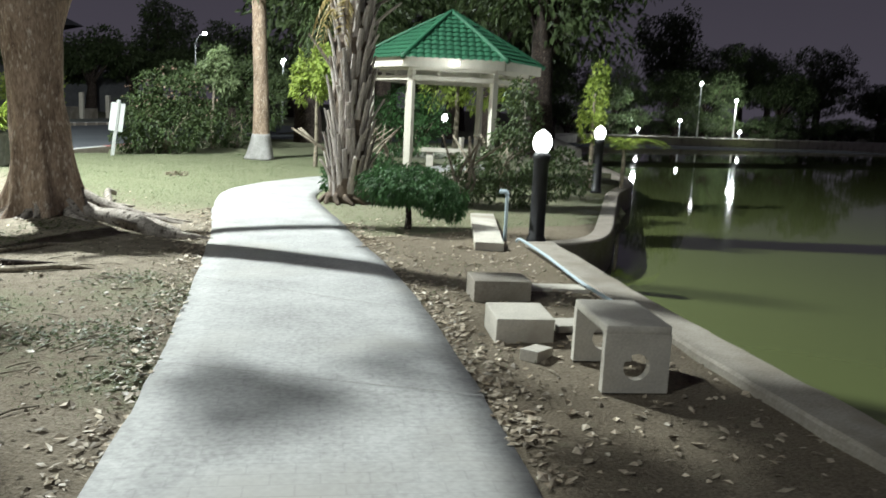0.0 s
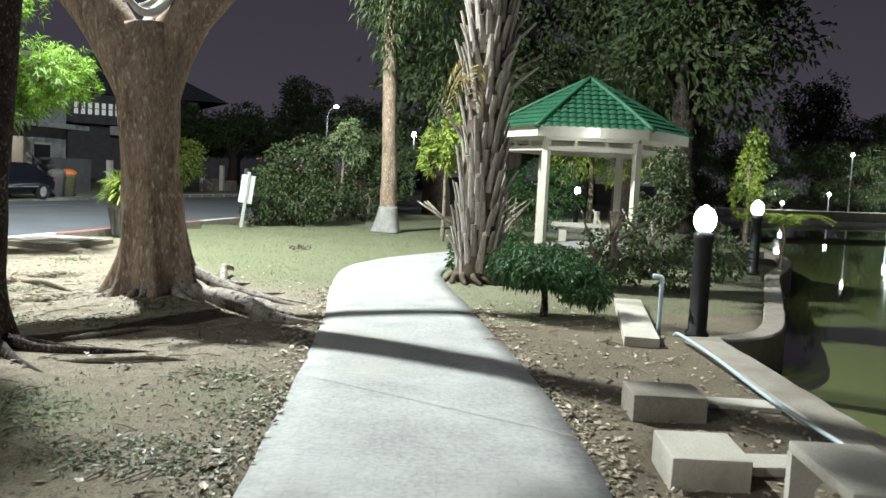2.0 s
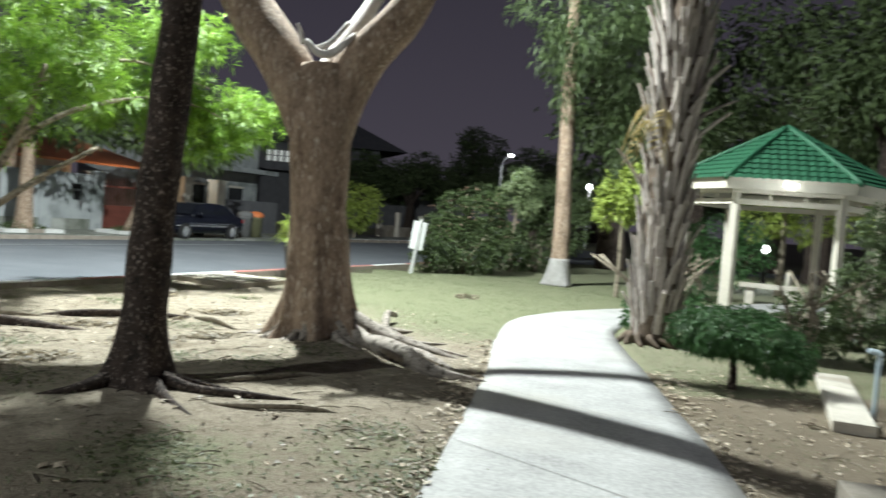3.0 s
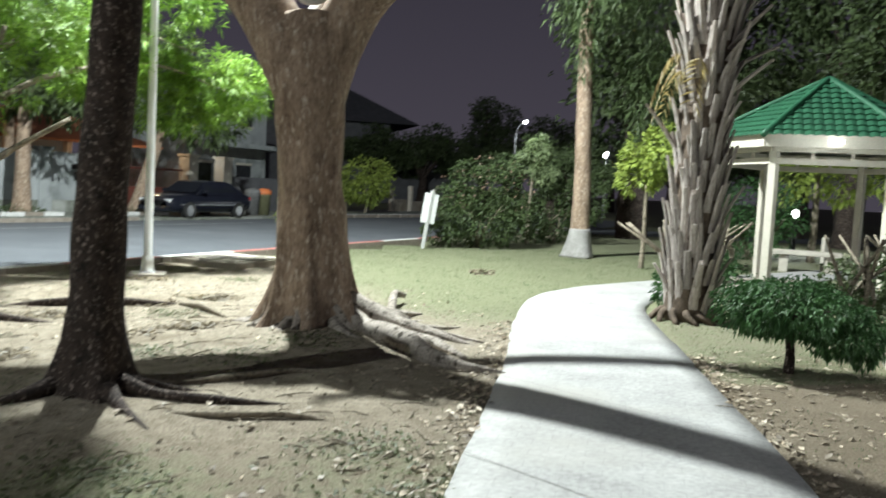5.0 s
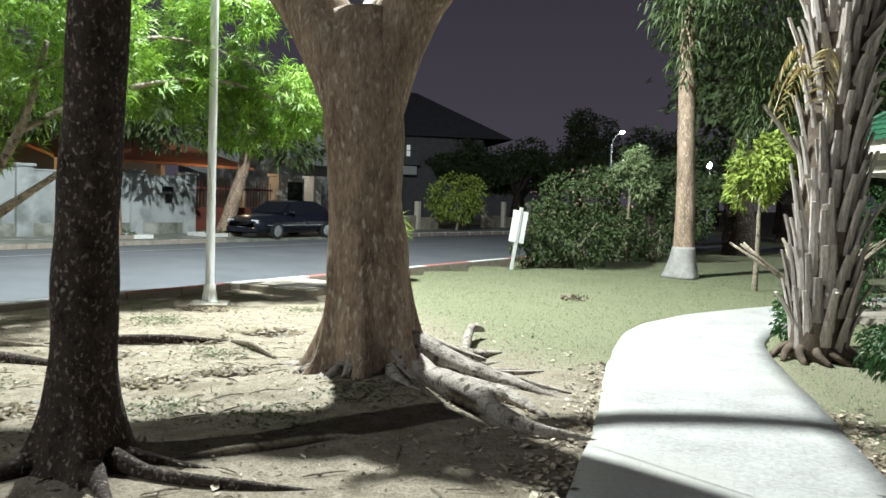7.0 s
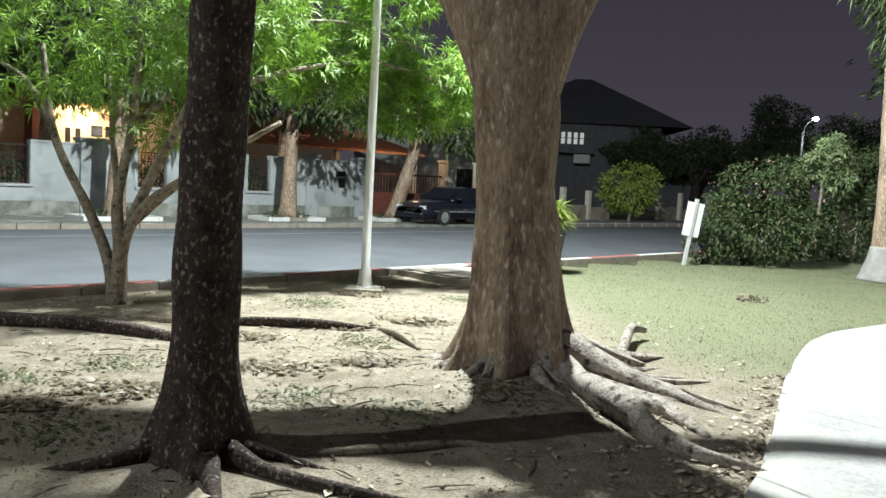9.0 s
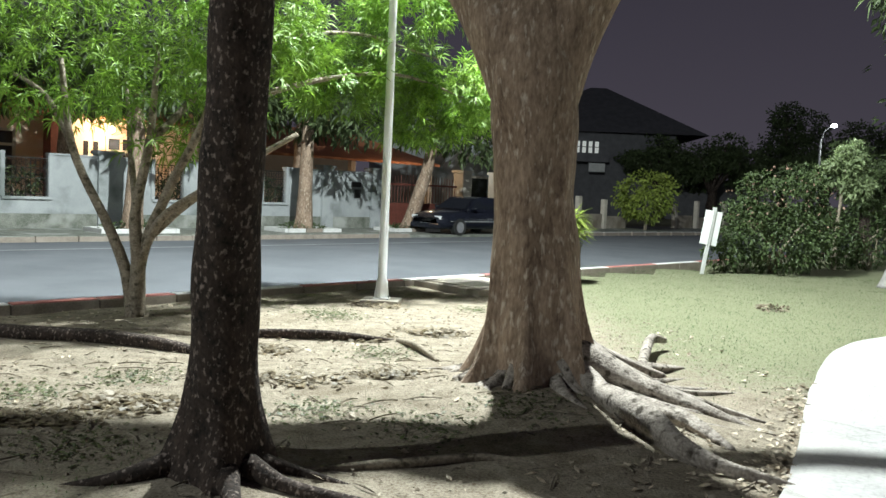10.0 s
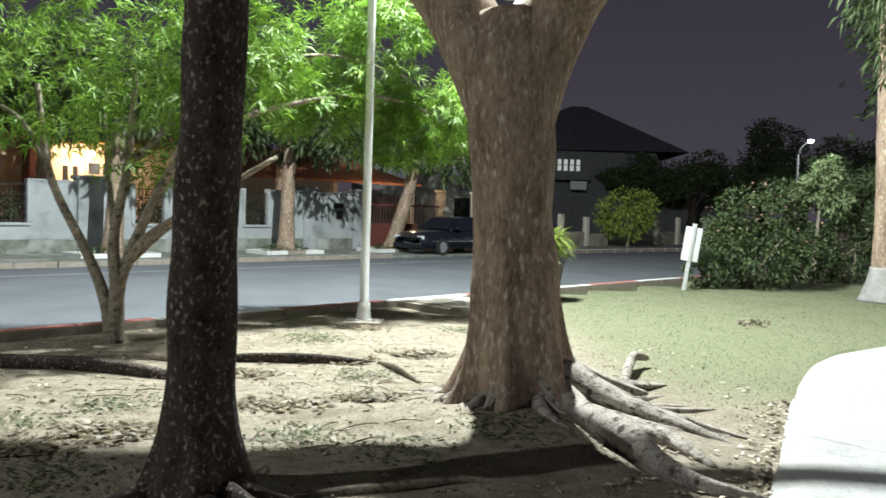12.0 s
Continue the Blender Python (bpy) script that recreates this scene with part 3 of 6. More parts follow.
def build_street_lamp():
    t = thing("street_lamp", pose(-0.95, 12.7, 0), "tall white steel street lamp pole on a concrete footing", "street lamp")
    part("footing", boxed(-0.26, 0.26, -0.24, 0.24, -0.05, 0.055, 0.015), M_CONC2, t, "rough concrete footing")
    part("base_plate", boxed(-0.11, 0.11, -0.11, 0.11, 0.055, 0.075, 0.004), M_POLE, t)
    v, f = lathe([(0.085, 0.07), (0.085, 0.30), (0.062, 0.33), (0.058, 3.0), (0.05, 5.5), (0.045, 10.75), (0.03, 10.8)], 18)
    link("pole", v, f, M_POLE, t, smooth=True)
    for a in range(4):
        b = bmesh.new()
        sp = Matrix.Rotation(a * math.pi / 2, 4, "Z")
        vs = [b.verts.new(sp @ Vector(p)) for p in ((0.08, 0.004, 0.07), (0.11, 0.004, 0.07), (0.08, 0.004, 0.27), (0.08, -0.004, 0.07), (0.11, -0.004, 0.07), (0.08, -0.004, 0.27))]
        for q in ((0, 1, 2), (5, 4, 3), (0, 3, 4, 1), (1, 4, 5, 2), (2, 5, 3, 0)):
            b.faces.new([vs[i] for i in q])
        part("gusset", b, M_POLE, t)
    arm, f = tube([(0, 0, 10.6), (0.45, 0.2, 10.9), (0.95, 0.42, 10.95)], [0.03, 0.028], 10, 12, 0)
    link("arm", arm, f, M_POLE, t, smooth=True)
    hd = part("lamp_head", boxed(-0.3, 0.3, -0.12, 0.12, -0.05, 0.06, 0.03), M_POLE, t)
    hd.matrix_basis = pose(1.15, 0.5, 10.9, 0, 0, 23)
    return t


# the copy is an unseen post added under the fill lamp
copy_thing(build_street_lamp(), pose(-15.75, -2.5, 0))

# ---- the two large trees ----


def build_big_tree():
    t = thing("fig_tree", pose(1.0, 8.0, 0), "large smooth brown tree with a forked trunk and spreading roots", "tree")
    shapes = [tube([(0, 0, -0.1), (0.0, 0, 0.5), (-0.05, 0, 1.4), (-0.08, 0, 2.0), (-0.11, 0.02, 2.6), (-0.12, 0.1, 3.2)], [0.44, 0.365, 0.325, 0.33, 0.37, 0.30], 72, 60, 0.12, 14, 0.33, 1.3, 0.42)]
    link("trunk", *joined(shapes), M_BARK, t, smooth=True)
    for pts, rad in (
        ([(0.02, 0, 1.75), (-0.17, 0.03, 2.45), (-0.50, 0.3, 3.2), (-0.94, 0.8, 3.9), (-1.3, 1.1, 4.6), (-1.7, 1.6, 5.4), (-2.0, 2.2, 6.3), (-2.5, 2.7, 7.5)], [0.22, 0.31, 0.30, 0.29, 0.30, 0.26, 0.2, 0.12]),
        ([(-0.18, 0, 1.75), (-0.03, 0.03, 2.45), (0.27, 0.02, 3.25), (0.78, -0.3, 3.95), (1.0, -0.42, 4.6), (1.15, -0.4, 5.4), (1.2, -0.3, 6.6)], [0.22, 0.31, 0.28, 0.21, 0.17, 0.13, 0.09]),
    ):
        link("limb", *tube(pts, rad, 20, 34, 0.08, seed=pts[1][0]), M_BARK, t, smooth=True)
    # unseen above the fork, bent to cast a band; pale colour imitates lamplight
    link("bare_limb", *tube([(-0.15, 0.1, 3.1), (0.18, 0.6, 3.65), (0.55, 1.15, 4.2), (0.85, 1.55, 4.8), (1.15, 1.95, 5.6), (1.25, 2.35, 6.5), (1.2, 2.4, 7.8)], [0.1, 0.1, 0.105, 0.1, 0.085, 0.07, 0.045], 14, 40, 0.1), M_PALE, t, "bleached bare limb rising from the fork", smooth=True)
    # bleached dead branch ends in the fork
    link("dead_branch", *joined([tube(p, r, 10, 10, 0.2) for p, r in (
        ([(-0.36, -0.13, 3.46), (-0.22, -0.17, 3.33), (-0.04, -0.15, 3.36), (0.19, -0.1, 3.6)], [0.03, 0.045, 0.05, 0.03]),
        ([(-0.24, -0.08, 3.38), (-0.07, -0.1, 3.48), (0.11, -0.1, 3.72)], [0.04, 0.035, 0.03]),
        ([(-0.38, -0.1, 3.42), (-0.46, -0.08, 3.64)], [0.035, 0.02]))]), M_PALE, t, "bleached dead branch stubs", smooth=True)
    r = random.Random(81)
    # leaf clumps out of view, placed so that their shade dapples the ground
    blobs = [((0.45, -0.98, 6.1), (0.28, 0.22, 0.2)), ((0.79, -1.56, 6.1), (0.4, 0.3, 0.3)), ((1.19, -1.91, 6.1), (0.55, 0.42, 0.3)), ((-0.6, -0.22, 6.0), (0.2, 0.15, 0.1)), ((-0.12, -0.21, 6.0), (0.16, 0.1, 0.1)), ((-1.39, 0.94, 6.2), (0.4, 0.3, 0.25)), ((1.53, -2.06, 6.3), (0.5, 0.5, 0.3)), ((-1.45, 0.24, 6.4), (0.3, 0.25, 0.2)), ((0.17, -0.94, 6.1), (0.5, 0.36, 0.2)), ((0.55, -1.21, 6.15), (0.45, 0.3, 0.2)), ((-1.46, 0.57, 5.2), (0.33, 0.3, 0.15)), ((-1.56, 0.11, 5.25), (0.33, 0.3, 0.15)), ((-1.75, 1.0, 5.2), (0.3, 0.28, 0.15))]
    link("crown", *crown(blobs, 2800, 0.16, r, 0.5, 0.4, 0.1), M_DARKLEAF, t)
    # twigs added to join the unseen clumps to the limbs
    for b, a in ((blobs[0][0], (1.12, -0.42, 5.2)), (blobs[3][0], (1.12, -0.42, 5.2)), (blobs[6][0], (1.12, -0.42, 5.2)), (blobs[5][0], (-1.3, 1.1, 4.6)), (blobs[10][0], (-1.3, 1.1, 4.6)), (blobs[11][0], (-1.3, 1.1, 4.6))):
        link("twig", *tube([a, tuple((Vector(a) + Vector(b)) * 0.5 + Vector((0, 0, 0.1))), b], [0.03, 0.02, 0.01], 8, 10), M_BARK, t, smooth=True)
    roots = [
        ([(0.25, -0.15, 0.2), (0.42, -0.3, 0.16), (0.5, -0.62, 0.13), (0.6, -0.98, 0.14), (0.76, -1.36, 0.12), (0.85, -1.62, 0.08), (1.05, -1.85, 0.04), (1.35, -1.95, 0.0), (1.7, -2.05, -0.06)], [0.15, 0.12, 0.105, 0.11, 0.1, 0.075, 0.05, 0.035, 0.015]),
        ([(0.55, -0.6, 0.12), (0.82, -0.72, 0.09), (1.05, -1.0, 0.07), (1.25, -1.4, 0.02)], [0.09, 0.07, 0.06, 0.02]),
        ([(0.35, 0.0, 0.3), (0.6, -0.1, 0.2), (0.9, -0.25, 0.12), (1.25, -0.5, 0.05), (1.6, -0.75, -0.02)], [0.17, 0.13, 0.09, 0.06, 0.02]),
        ([(0.3, 0.2, 0.35), (0.55, 0.35, 0.22), (0.85, 0.55, 0.12), (1.2, 0.7, 0.03)], [0.16, 0.12, 0.08, 0.03]),
        ([(0.3, 0.05, 0.25), (0.65, 0.1, 0.12), (1.2, -0.2, 0.05), (1.7, -0.6, 0.0)], [0.14, 0.08, 0.05, 0.02]),
        ([(0.2, 0.2, 0.25), (0.6, 0.5, 0.12), (1.1, 0.9, 0.06), (1.5, 1.3, 0.0)], [0.12, 0.08, 0.05, 0.02]),
        ([(-0.3, 0.1, 0.2), (-0.6, 0.3, 0.06), (-1.0, 0.5, 0.0)], [0.12, 0.07, 0.02]),
        ([(-0.2, -0.25, 0.15), (-0.35, -0.5, 0.08), (-0.3, -0.9, 0.03)], [0.12, 0.06, 0.03]),
        ([(0.15, -0.3, 0.15), (0.25, -0.65, 0.1), (0.45, -1.15, 0.03), (0.55, -1.7, -0.02)], [0.08, 0.045, 0.03, 0.015]),
        ([(1.0, 0.75, 0.05), (1.15, 1.4, 0.12), (1.3, 2.0, 0.16), (1.5, 2.3, 0.1)], [0.05, 0.06, 0.05, 0.03]),
    ]
    rr = random.Random(17)
    for k in range(30):
        a = rr.uniform(-1.0, 0.9) if k < 22 else rr.uniform(1.2, 4.6)
        ln = rr.uniform(0.5, 1.4) if k < 22 else rr.uniform(0.2, 0.5)
        q = a + rr.uniform(-0.5, 0.4)
        roots.append(([(0.36 * math.cos(a), 0.36 * math.sin(a), rr.uniform(0.12, 0.3)), (0.62 * math.cos(a), 0.62 * math.sin(a), 0.09), ((0.5 + ln * 0.5) * math.cos(q), (0.5 + ln * 0.5) * math.sin(q), 0.045), ((0.5 + ln) * math.cos(q + 0.2), (0.5 + ln) * math.sin(q + 0.2), -0.02)], [w * (1 if k < 22 else 0.6) for w in (0.085, 0.05, 0.03, 0.012)]))
    for i, (p, r) in enumerate(roots):
        link("root", *tube(p, r, 14, 40, 0.7, seed=p[1][0] * 7), M_ROOT, t, smooth=True)


build_big_tree()


def build_near_tree():
    t = thing("straight_tree", pose(-0.78, 5.55, 0), "slim straight tree with dark rough bark and surface roots", "tree")
    link("trunk", *tube([(0, 0, -0.08), (0.02, 0, 0.4), (0.04, -0.06, 1.2), (0.11, -0.16, 2.2), (0.19, -0.3, 3.4), (0.3, -0.48, 5.0), (0.5, -0.9, 9.0)], [0.25, 0.19, 0.165, 0.158, 0.148, 0.12, 0.08], 32, 90, 0.12, 8, 0.17, 0.4, 0.2), M_DARKBARK, t, smooth=True)
    for p, r in (
        ([(0.2, -0.1, 0.1), (0.45, -0.22, 0.05), (0.9, -0.35, 0.03), (1.5, -0.4, -0.02)], [0.07, 0.04, 0.035, 0.012]),
        ([(0.2, 0.02, 0.1), (0.45, 0.02, 0.05), (0.8, -0.05, 0.0)], [0.07, 0.035, 0.012]),
        ([(0.12, -0.22, 0.1), (0.26, -0.5, 0.03), (0.45, -0.9, -0.01)], [0.07, 0.035, 0.012]),
        ([(-0.2, -0.1, 0.1), (-0.45, -0.25, 0.04), (-0.75, -0.3, -0.01)], [0.07, 0.035, 0.012]),
        ([(0.4, 0.1, 0.02), (0.9, 0.25, 0.045), (1.4, 0.5, 0.04), (1.9, 0.55, -0.01)], [0.02, 0.035, 0.03, 0.012]),
        ([(0.5, -0.5, 0.0), (0.9, -0.7, 0.035), (1.3, -0.72, 0.03), (1.6, -0.8, -0.01)], [0.015, 0.025, 0.02, 0.01]),
    ):
        link("root", *tube(p, r, 10, 18, 0.3, seed=p[1][1] * 5), M_DARKBARK if p[0][0] < 0.3 else M_GREYBARK, t, smooth=True)


build_near_tree()

# ---- palm, with the stubs of old leaf stalks ----


def build_palm():
    t = thing("date_palm", pose(6.1, 9.2, 0), "palm trunk clad in grey stubs of cut leaf stalks", "palm")
    link("trunk", *tube([(0, 0, -0.05), (0, 0, 1.2), (0.03, 0, 2.6), (0.1, 0, 4.2), (0.12, 0, 6.5)], [0.30, 0.29, 0.30, 0.28, 0.26], 20, 30, 0.1), M_PALMCORE, t, smooth=True)
    r = random.Random(3)

    def stub(length, w0, w1, thick):
        b = bmesh.new()
        secs = []
        for k in range(5):
            s = k / 4
            w, th = w0 + (w1 - w0) * s, thick * (1 - 0.45 * s)
            y = 0.015 * s + 0.07 * s ** 2
            secs.append([b.verts.new((x, y + yy, length * s)) for x, yy in ((-w / 2, 0), (0, -th * 0.6), (w / 2, 0), (w / 4, th * 0.5), (-w / 4, th * 0.5))])
        for a, c in zip(secs, secs[1:]):
            for i in range(5):
                j = (i + 1) % 5
                b.faces.new((a[i], a[j], c[j], c[i]))
        b.faces.new(secs[-1])
        b.faces.new(secs[0][::-1])
        me = bpy.data.meshes.new("stalk_stub")
        b.to_mesh(me)
        b.free()
        me.materials.append(M_PALM)
        return me
    meshes = [stub(0.55, 0.13, 0.065, 0.055), stub(0.75, 0.14, 0.06, 0.06), stub(0.42, 0.13, 0.085, 0.055)]
    n, golden = 230, 2.39996
    for i in range(n):
        z = 0.02 + 4.6 * i / n
        a = i * golden + r.uniform(-0.15, 0.15)
        o = new("stalk_stub", meshes[i % 3])
        o.parent = t
        R = 0.275 + 0.02 * math.sin(z * 2)
        tilt = r.uniform(1, 9) + (5 if z > 2.9 else 0) + (14 if r.random() < 0.06 else 0)
        o.matrix_basis = Matrix.Translation((R * math.cos(a) + 0.02 * z, R * math.sin(a), z)) @ Matrix.Rotation(a - math.pi / 2, 4, "Z") @ pose(0, 0, 0, -tilt, r.uniform(-5, 5), 0) @ Matrix.Diagonal((1, 1, r.uniform(0.8, 1.25), 1))
    for a, z, tilt in ((-0.64, 2.9, 42), (-0.3, 3.25, 55), (-0.9, 3.5, 38), (2.7, 2.2, 30)):
        o = new("stalk_stub", meshes[1])
        o.parent = t
        o.matrix_basis = Matrix.Translation((0.27 * math.cos(a), 0.27 * math.sin(a), z)) @ Matrix.Rotation(a - math.pi / 2, 4, "Z") @ pose(0, 0, 0, -tilt, 0, 0)
    shapes = []
    for a in (2.6, 3.3, 4.0, 2.2):
        base = Vector((0.3 * math.cos(a), 0.3 * math.sin(a), 3.2 + r.uniform(-0.1, 0.4)))
        for k in range(26):
            s = k / 26
            p = base + Vector((math.cos(a) * 0.35 * s, math.sin(a) * 0.35 * s, 0.25 * s - 0.9 * s * s))
            shapes.append(blade(p, Vector((math.cos(a + 1.4), math.sin(a + 1.4), -0.7)) * (1 if k % 2 else -1) + Vector((0, 0, -0.9)), rand_dir(r), 0.22, 0.03))
    link("hanging_frond", *joined_fast(shapes), M_FROND, t, "yellowed drooping fronds")
    # trampled roots and trimmings round the foot
    link("root_mass", *joined([tube([(0.2 * math.cos(a), 0.2 * math.sin(a), 0.12), (0.36 * math.cos(a), 0.36 * math.sin(a), 0.08), (0.5 * math.cos(a + 0.3), 0.5 * math.sin(a + 0.3), -0.03)], [0.06, 0.05, 0.03], 8, 8, 0.5, seed=a) for a in [k * 0.52 for k in range(12)]]), M_PALMCORE, t, smooth=True)


build_palm()

# ---- oleander by the kerb ----


def build_oleander():
    t = thing("oleander_tree", pose(-3.45, 10.36, 0), "multi-stemmed oleander with narrow bright green leaves", "tree")
    r = random.Random(11)
    stems = [
        ([(0, 0, -0.05), (-0.1, 0.02, 0.5), (-0.35, 0.0, 1.1), (-0.75, 0.0, 1.9), (-0.95, 0.1, 2.9)], [0.085, 0.07, 0.055, 0.045, 0.03]),
        ([(0.03, 0, -0.05), (0.04, 0, 0.6), (-0.02, 0.05, 1.2), (0.1, 0.1, 2.0), (0.15, 0.2, 3.1)], [0.10, 0.085, 0.06, 0.05, 0.03]),
        ([(0.05, 0, 0.5), (0.12, 0.05, 0.9), (0.4, 0.1, 1.6), (0.75, 0.1, 2.3), (1.0, 0.1, 3.2)], [0.07, 0.065, 0.055, 0.05, 0.03]),
        ([(0.08, 0, 0.7), (0.35, -0.1, 1.15), (0.75, -0.1, 1.45), (1.1, -0.05, 1.7)], [0.05, 0.045, 0.035, 0.02]),
        ([(0.1, 0.1, 0.9), (0.5, 0.2, 1.3), (1.0, 0.5, 1.75), (1.6, 0.9, 2.2)], [0.05, 0.045, 0.04, 0.03]),
        ([(0.7, 0.1, 2.2), (1.4, 1.2, 2.8), (2.5, 2.7, 3.2), (3.7, 3.4, 2.9)], [0.045, 0.035, 0.025, 0.012]),
        ([(0.1, 0.1, 2.0), (0.9, 1.2, 3.2), (1.9, 2.4, 3.7), (3.1, 3.2, 3.5)], [0.045, 0.035, 0.025, 0.012]),
        ([(-0.7, 0.0, 1.8), (-1.2, 0.2, 2.5), (-2.0, 0.3, 2.9)], [0.04, 0.03, 0.015]),
        ([(0.0, 0.05, 1.1), (-0.3, 0.5, 1.9), (-0.6, 1.0, 2.8)], [0.045, 0.035, 0.02]),
    ]
    for p, rad in stems:
        link("stem", *tube(p, rad, 10, 22, 0.15, seed=p[2][0]), M_GREYBARK, t, smooth=True)
    blobs = [((-0.9, 0.2, 2.9), (1.3, 1.2, 0.95)), ((0.1, 0.3, 3.0), (1.2, 1.2, 0.9)), ((1.0, 0.4, 3.1), (1.0, 1.0, 0.85)), ((-2.0, 0.4, 3.0), (1.2, 1.1, 0.9)),
             ((2.4, 3.0, 3.4), (1.1, 0.9, 0.68)), ((3.5, 3.5, 3.05), (1.0, 0.8, 0.65)), ((1.7, 2.2, 2.9), (0.8, 0.6, 0.45)), ((2.8, 3.2, 2.55), (0.75, 0.5, 0.4)), ((1.2, 1.6, 3.5), (0.8, 0.7, 0.6)), ((0.2, 0.3, 2.05), (0.7, 0.5, 0.3)), ((-1.0, 0.2, 4.1), (1.4, 1.2, 0.8)), ((0.8, 0.6, 4.1), (1.4, 1.2, 0.8)), ((2.6, 3.0, 4.3), (1.1, 0.8, 0.55))]
    shapes, made = [], 0
    wt = [b[1][0] * b[1][1] * (2.0 if b[1][2] < 0.7 and b[0][0] > 1 else 1.0) * (0.55 if b[0][0] < 0.5 else 1.0) for b in blobs]
    while made < 3000:
        c, rad = r.choices(blobs, wt)[0]
        d = rand_dir(r)
        k = r.uniform(0.45, 1.0)
        p = Vector(c) + Vector((d.x * rad[0], d.y * rad[1], d.z * rad[2])) * k * (1 + 0.3 * noise.noise(d * 2 + Vector(c)))
        if noise.noise(p * 1.7) < -0.22:
            continue
        made += 1
        tip = (d + Vector((0, 0, 0.5)) + rand_dir(r) * 0.5).normalized()
        sx = tip.orthogonal().normalized()
        sy = tip.cross(sx)
        for q in range(10):
            a = q * 2.4 + r.random()
            out = sx * math.cos(a) + sy * math.sin(a)
            way = out * r.uniform(0.7, 1.0) + tip * r.uniform(0.15, 0.8)
            ln = r.uniform(0.12, 0.215)
            shapes.append(blade(p - tip * 0.03 * (q / 3), way, tip, ln, ln * 0.125, 0.12, r.uniform(0.1, 0.4)))
    link("crown", *joined_fast(shapes), M_OLEANDER, t)


build_oleander()

# ---- bonsai-like topiary ----


def build_topiary():
    t = thing("topiary_tree", pose(5.24, 6.02, 0), "small umbrella-clipped tree with dense green foliage", "topiary")
    link("trunk", *tube([(0, 0, -0.05), (0.01, 0, 0.2), (-0.02, 0.02, 0.5), (0.0, 0, 0.75)], [0.055, 0.042, 0.04, 0.03], 12, 16, 0.2), M_DARKBARK, t, smooth=True)
    link("limb", *joined([tube([(0, 0, 0.42), (0.2 * math.cos(a), 0.2 * math.sin(a), 0.58), (0.45 * math.cos(a), 0.45 * math.sin(a), 0.62)], [0.025, 0.02, 0.01], 8, 8) for a in (0.3, 1.6, 2.9, 4.2, 5.4)]), M_DARKBARK, t, smooth=True)
    r = random.Random(5)
    blobs = [((0, 0, 0.62), (0.62, 0.6, 0.26)), ((0.34, -0.3, 0.44), (0.36, 0.34, 0.26)), ((-0.25, 0.15, 0.6), (0.42, 0.42, 0.24)), ((0.05, 0.1, 0.72), (0.4, 0.4, 0.16)), ((0.48, -0.38, 0.34), (0.2, 0.2, 0.2))]
    link("crown", *crown(blobs, 8000, 0.06, r, 0.45, 0.7, 0.25, 0.5), M_TOPIARY, t)


build_topiary()

# ---- pond side: globe lamps, pipe, benches ----


def build_globe_lamp(x, y, label, group="globe lamps"):
    t = thing("globe_lamp", pose(x, y, 0), label, "garden lamp", group)
    link("post", *lathe([(0.13, 0.0), (0.13, 0.06), (0.102, 0.10), (0.098, 1.05), (0.112, 1.09), (0.112, 1.15), (0.07, 1.19)], 20), M_BLACKPOST, t, smooth=True)
    v, f = lathe([(0.055, 1.19)] + [(0.122 * math.sin(a), 1.31 - 0.15 * math.cos(a)) for a in [0.6 + 0.25 * k for k in range(10)]] + [(0.02, 1.47)], 20)
    g = link("globe", v, f, M_LAMPGLOW, t, "lit white globe", smooth=True)
    g.visible_shadow = False
    return t


build_globe_lamp(6.16, 4.4, "black bollard lamp with a lit white globe on the pond rim")
build_globe_lamp(12.5, 9.3, "black bollard lamp with a lit globe on the pond bank")
build_globe_lamp(19.5, 24.4, "distant black garden lamp with a lit white globe")

t = thing("water_pipe", pose(0, 0, 0), "pale blue plastic water pipe along the pond rim", "pipe")
link("run", *tube([(3.85, 0.6, 0.09), (4.5, 1.95, 0.09), (5.2, 3.2, 0.1), (5.72, 4.2, 0.1), (5.78, 4.35, 0.06)], [0.017, 0.017], 10, 30, 0.02), M_PIPE, t, smooth=True)
t = thing("standpipe", pose(5.9, 4.72, 0), "short blue upright pipe with an elbow", "pipe")
link("riser", *tube([(0, 0, -0.02), (0, 0, 0.35), (0, 0, 0.62)], [0.024, 0.024], 10, 8, 0), M_PIPE, t, smooth=True)
link("elbow", *tube([(0, 0, 0.6), (-0.01, 0.01, 0.64), (-0.09, 0.05, 0.65)], [0.028, 0.028], 10, 8, 0), M_PIPE, t, smooth=True)


def bench_end(thick, w, h, hole):
    """Concrete slab with a round hole through it."""
    vs, fs, seg = [], [], 24
    for y in (0, thick):
        ring, rim = [], []
        ca = math.atan2(h, w)
        angles = sorted([2 * math.pi * i / (seg - 4) + 0.011 for i in range(seg - 4)] + [ca, math.pi - ca, math.pi + ca, 2 * math.pi - ca])
        for a in angles:
            c, s = math.cos(a), math.sin(a)
            k = min(w / 2 / max(abs(c), 1e-6), h / 2 / max(abs(s), 1e-6))
            ring.append((c * hole, y, h / 2 - 0.02 + s * hole))
            rim.append((c * k, y, h / 2 + s * k))
        vs += ring + rim
    for i in range(seg):
        j = (i + 1) % seg
        fs += [(i, j, seg + j, seg + i), (2 * seg + j, 2 * seg + i, 3 * seg + i, 3 * seg + j), (j, i, 2 * seg + i, 2 * seg + j), (seg + i, seg + j, 3 * seg + j, 3 * seg + i)]
    return vs, fs


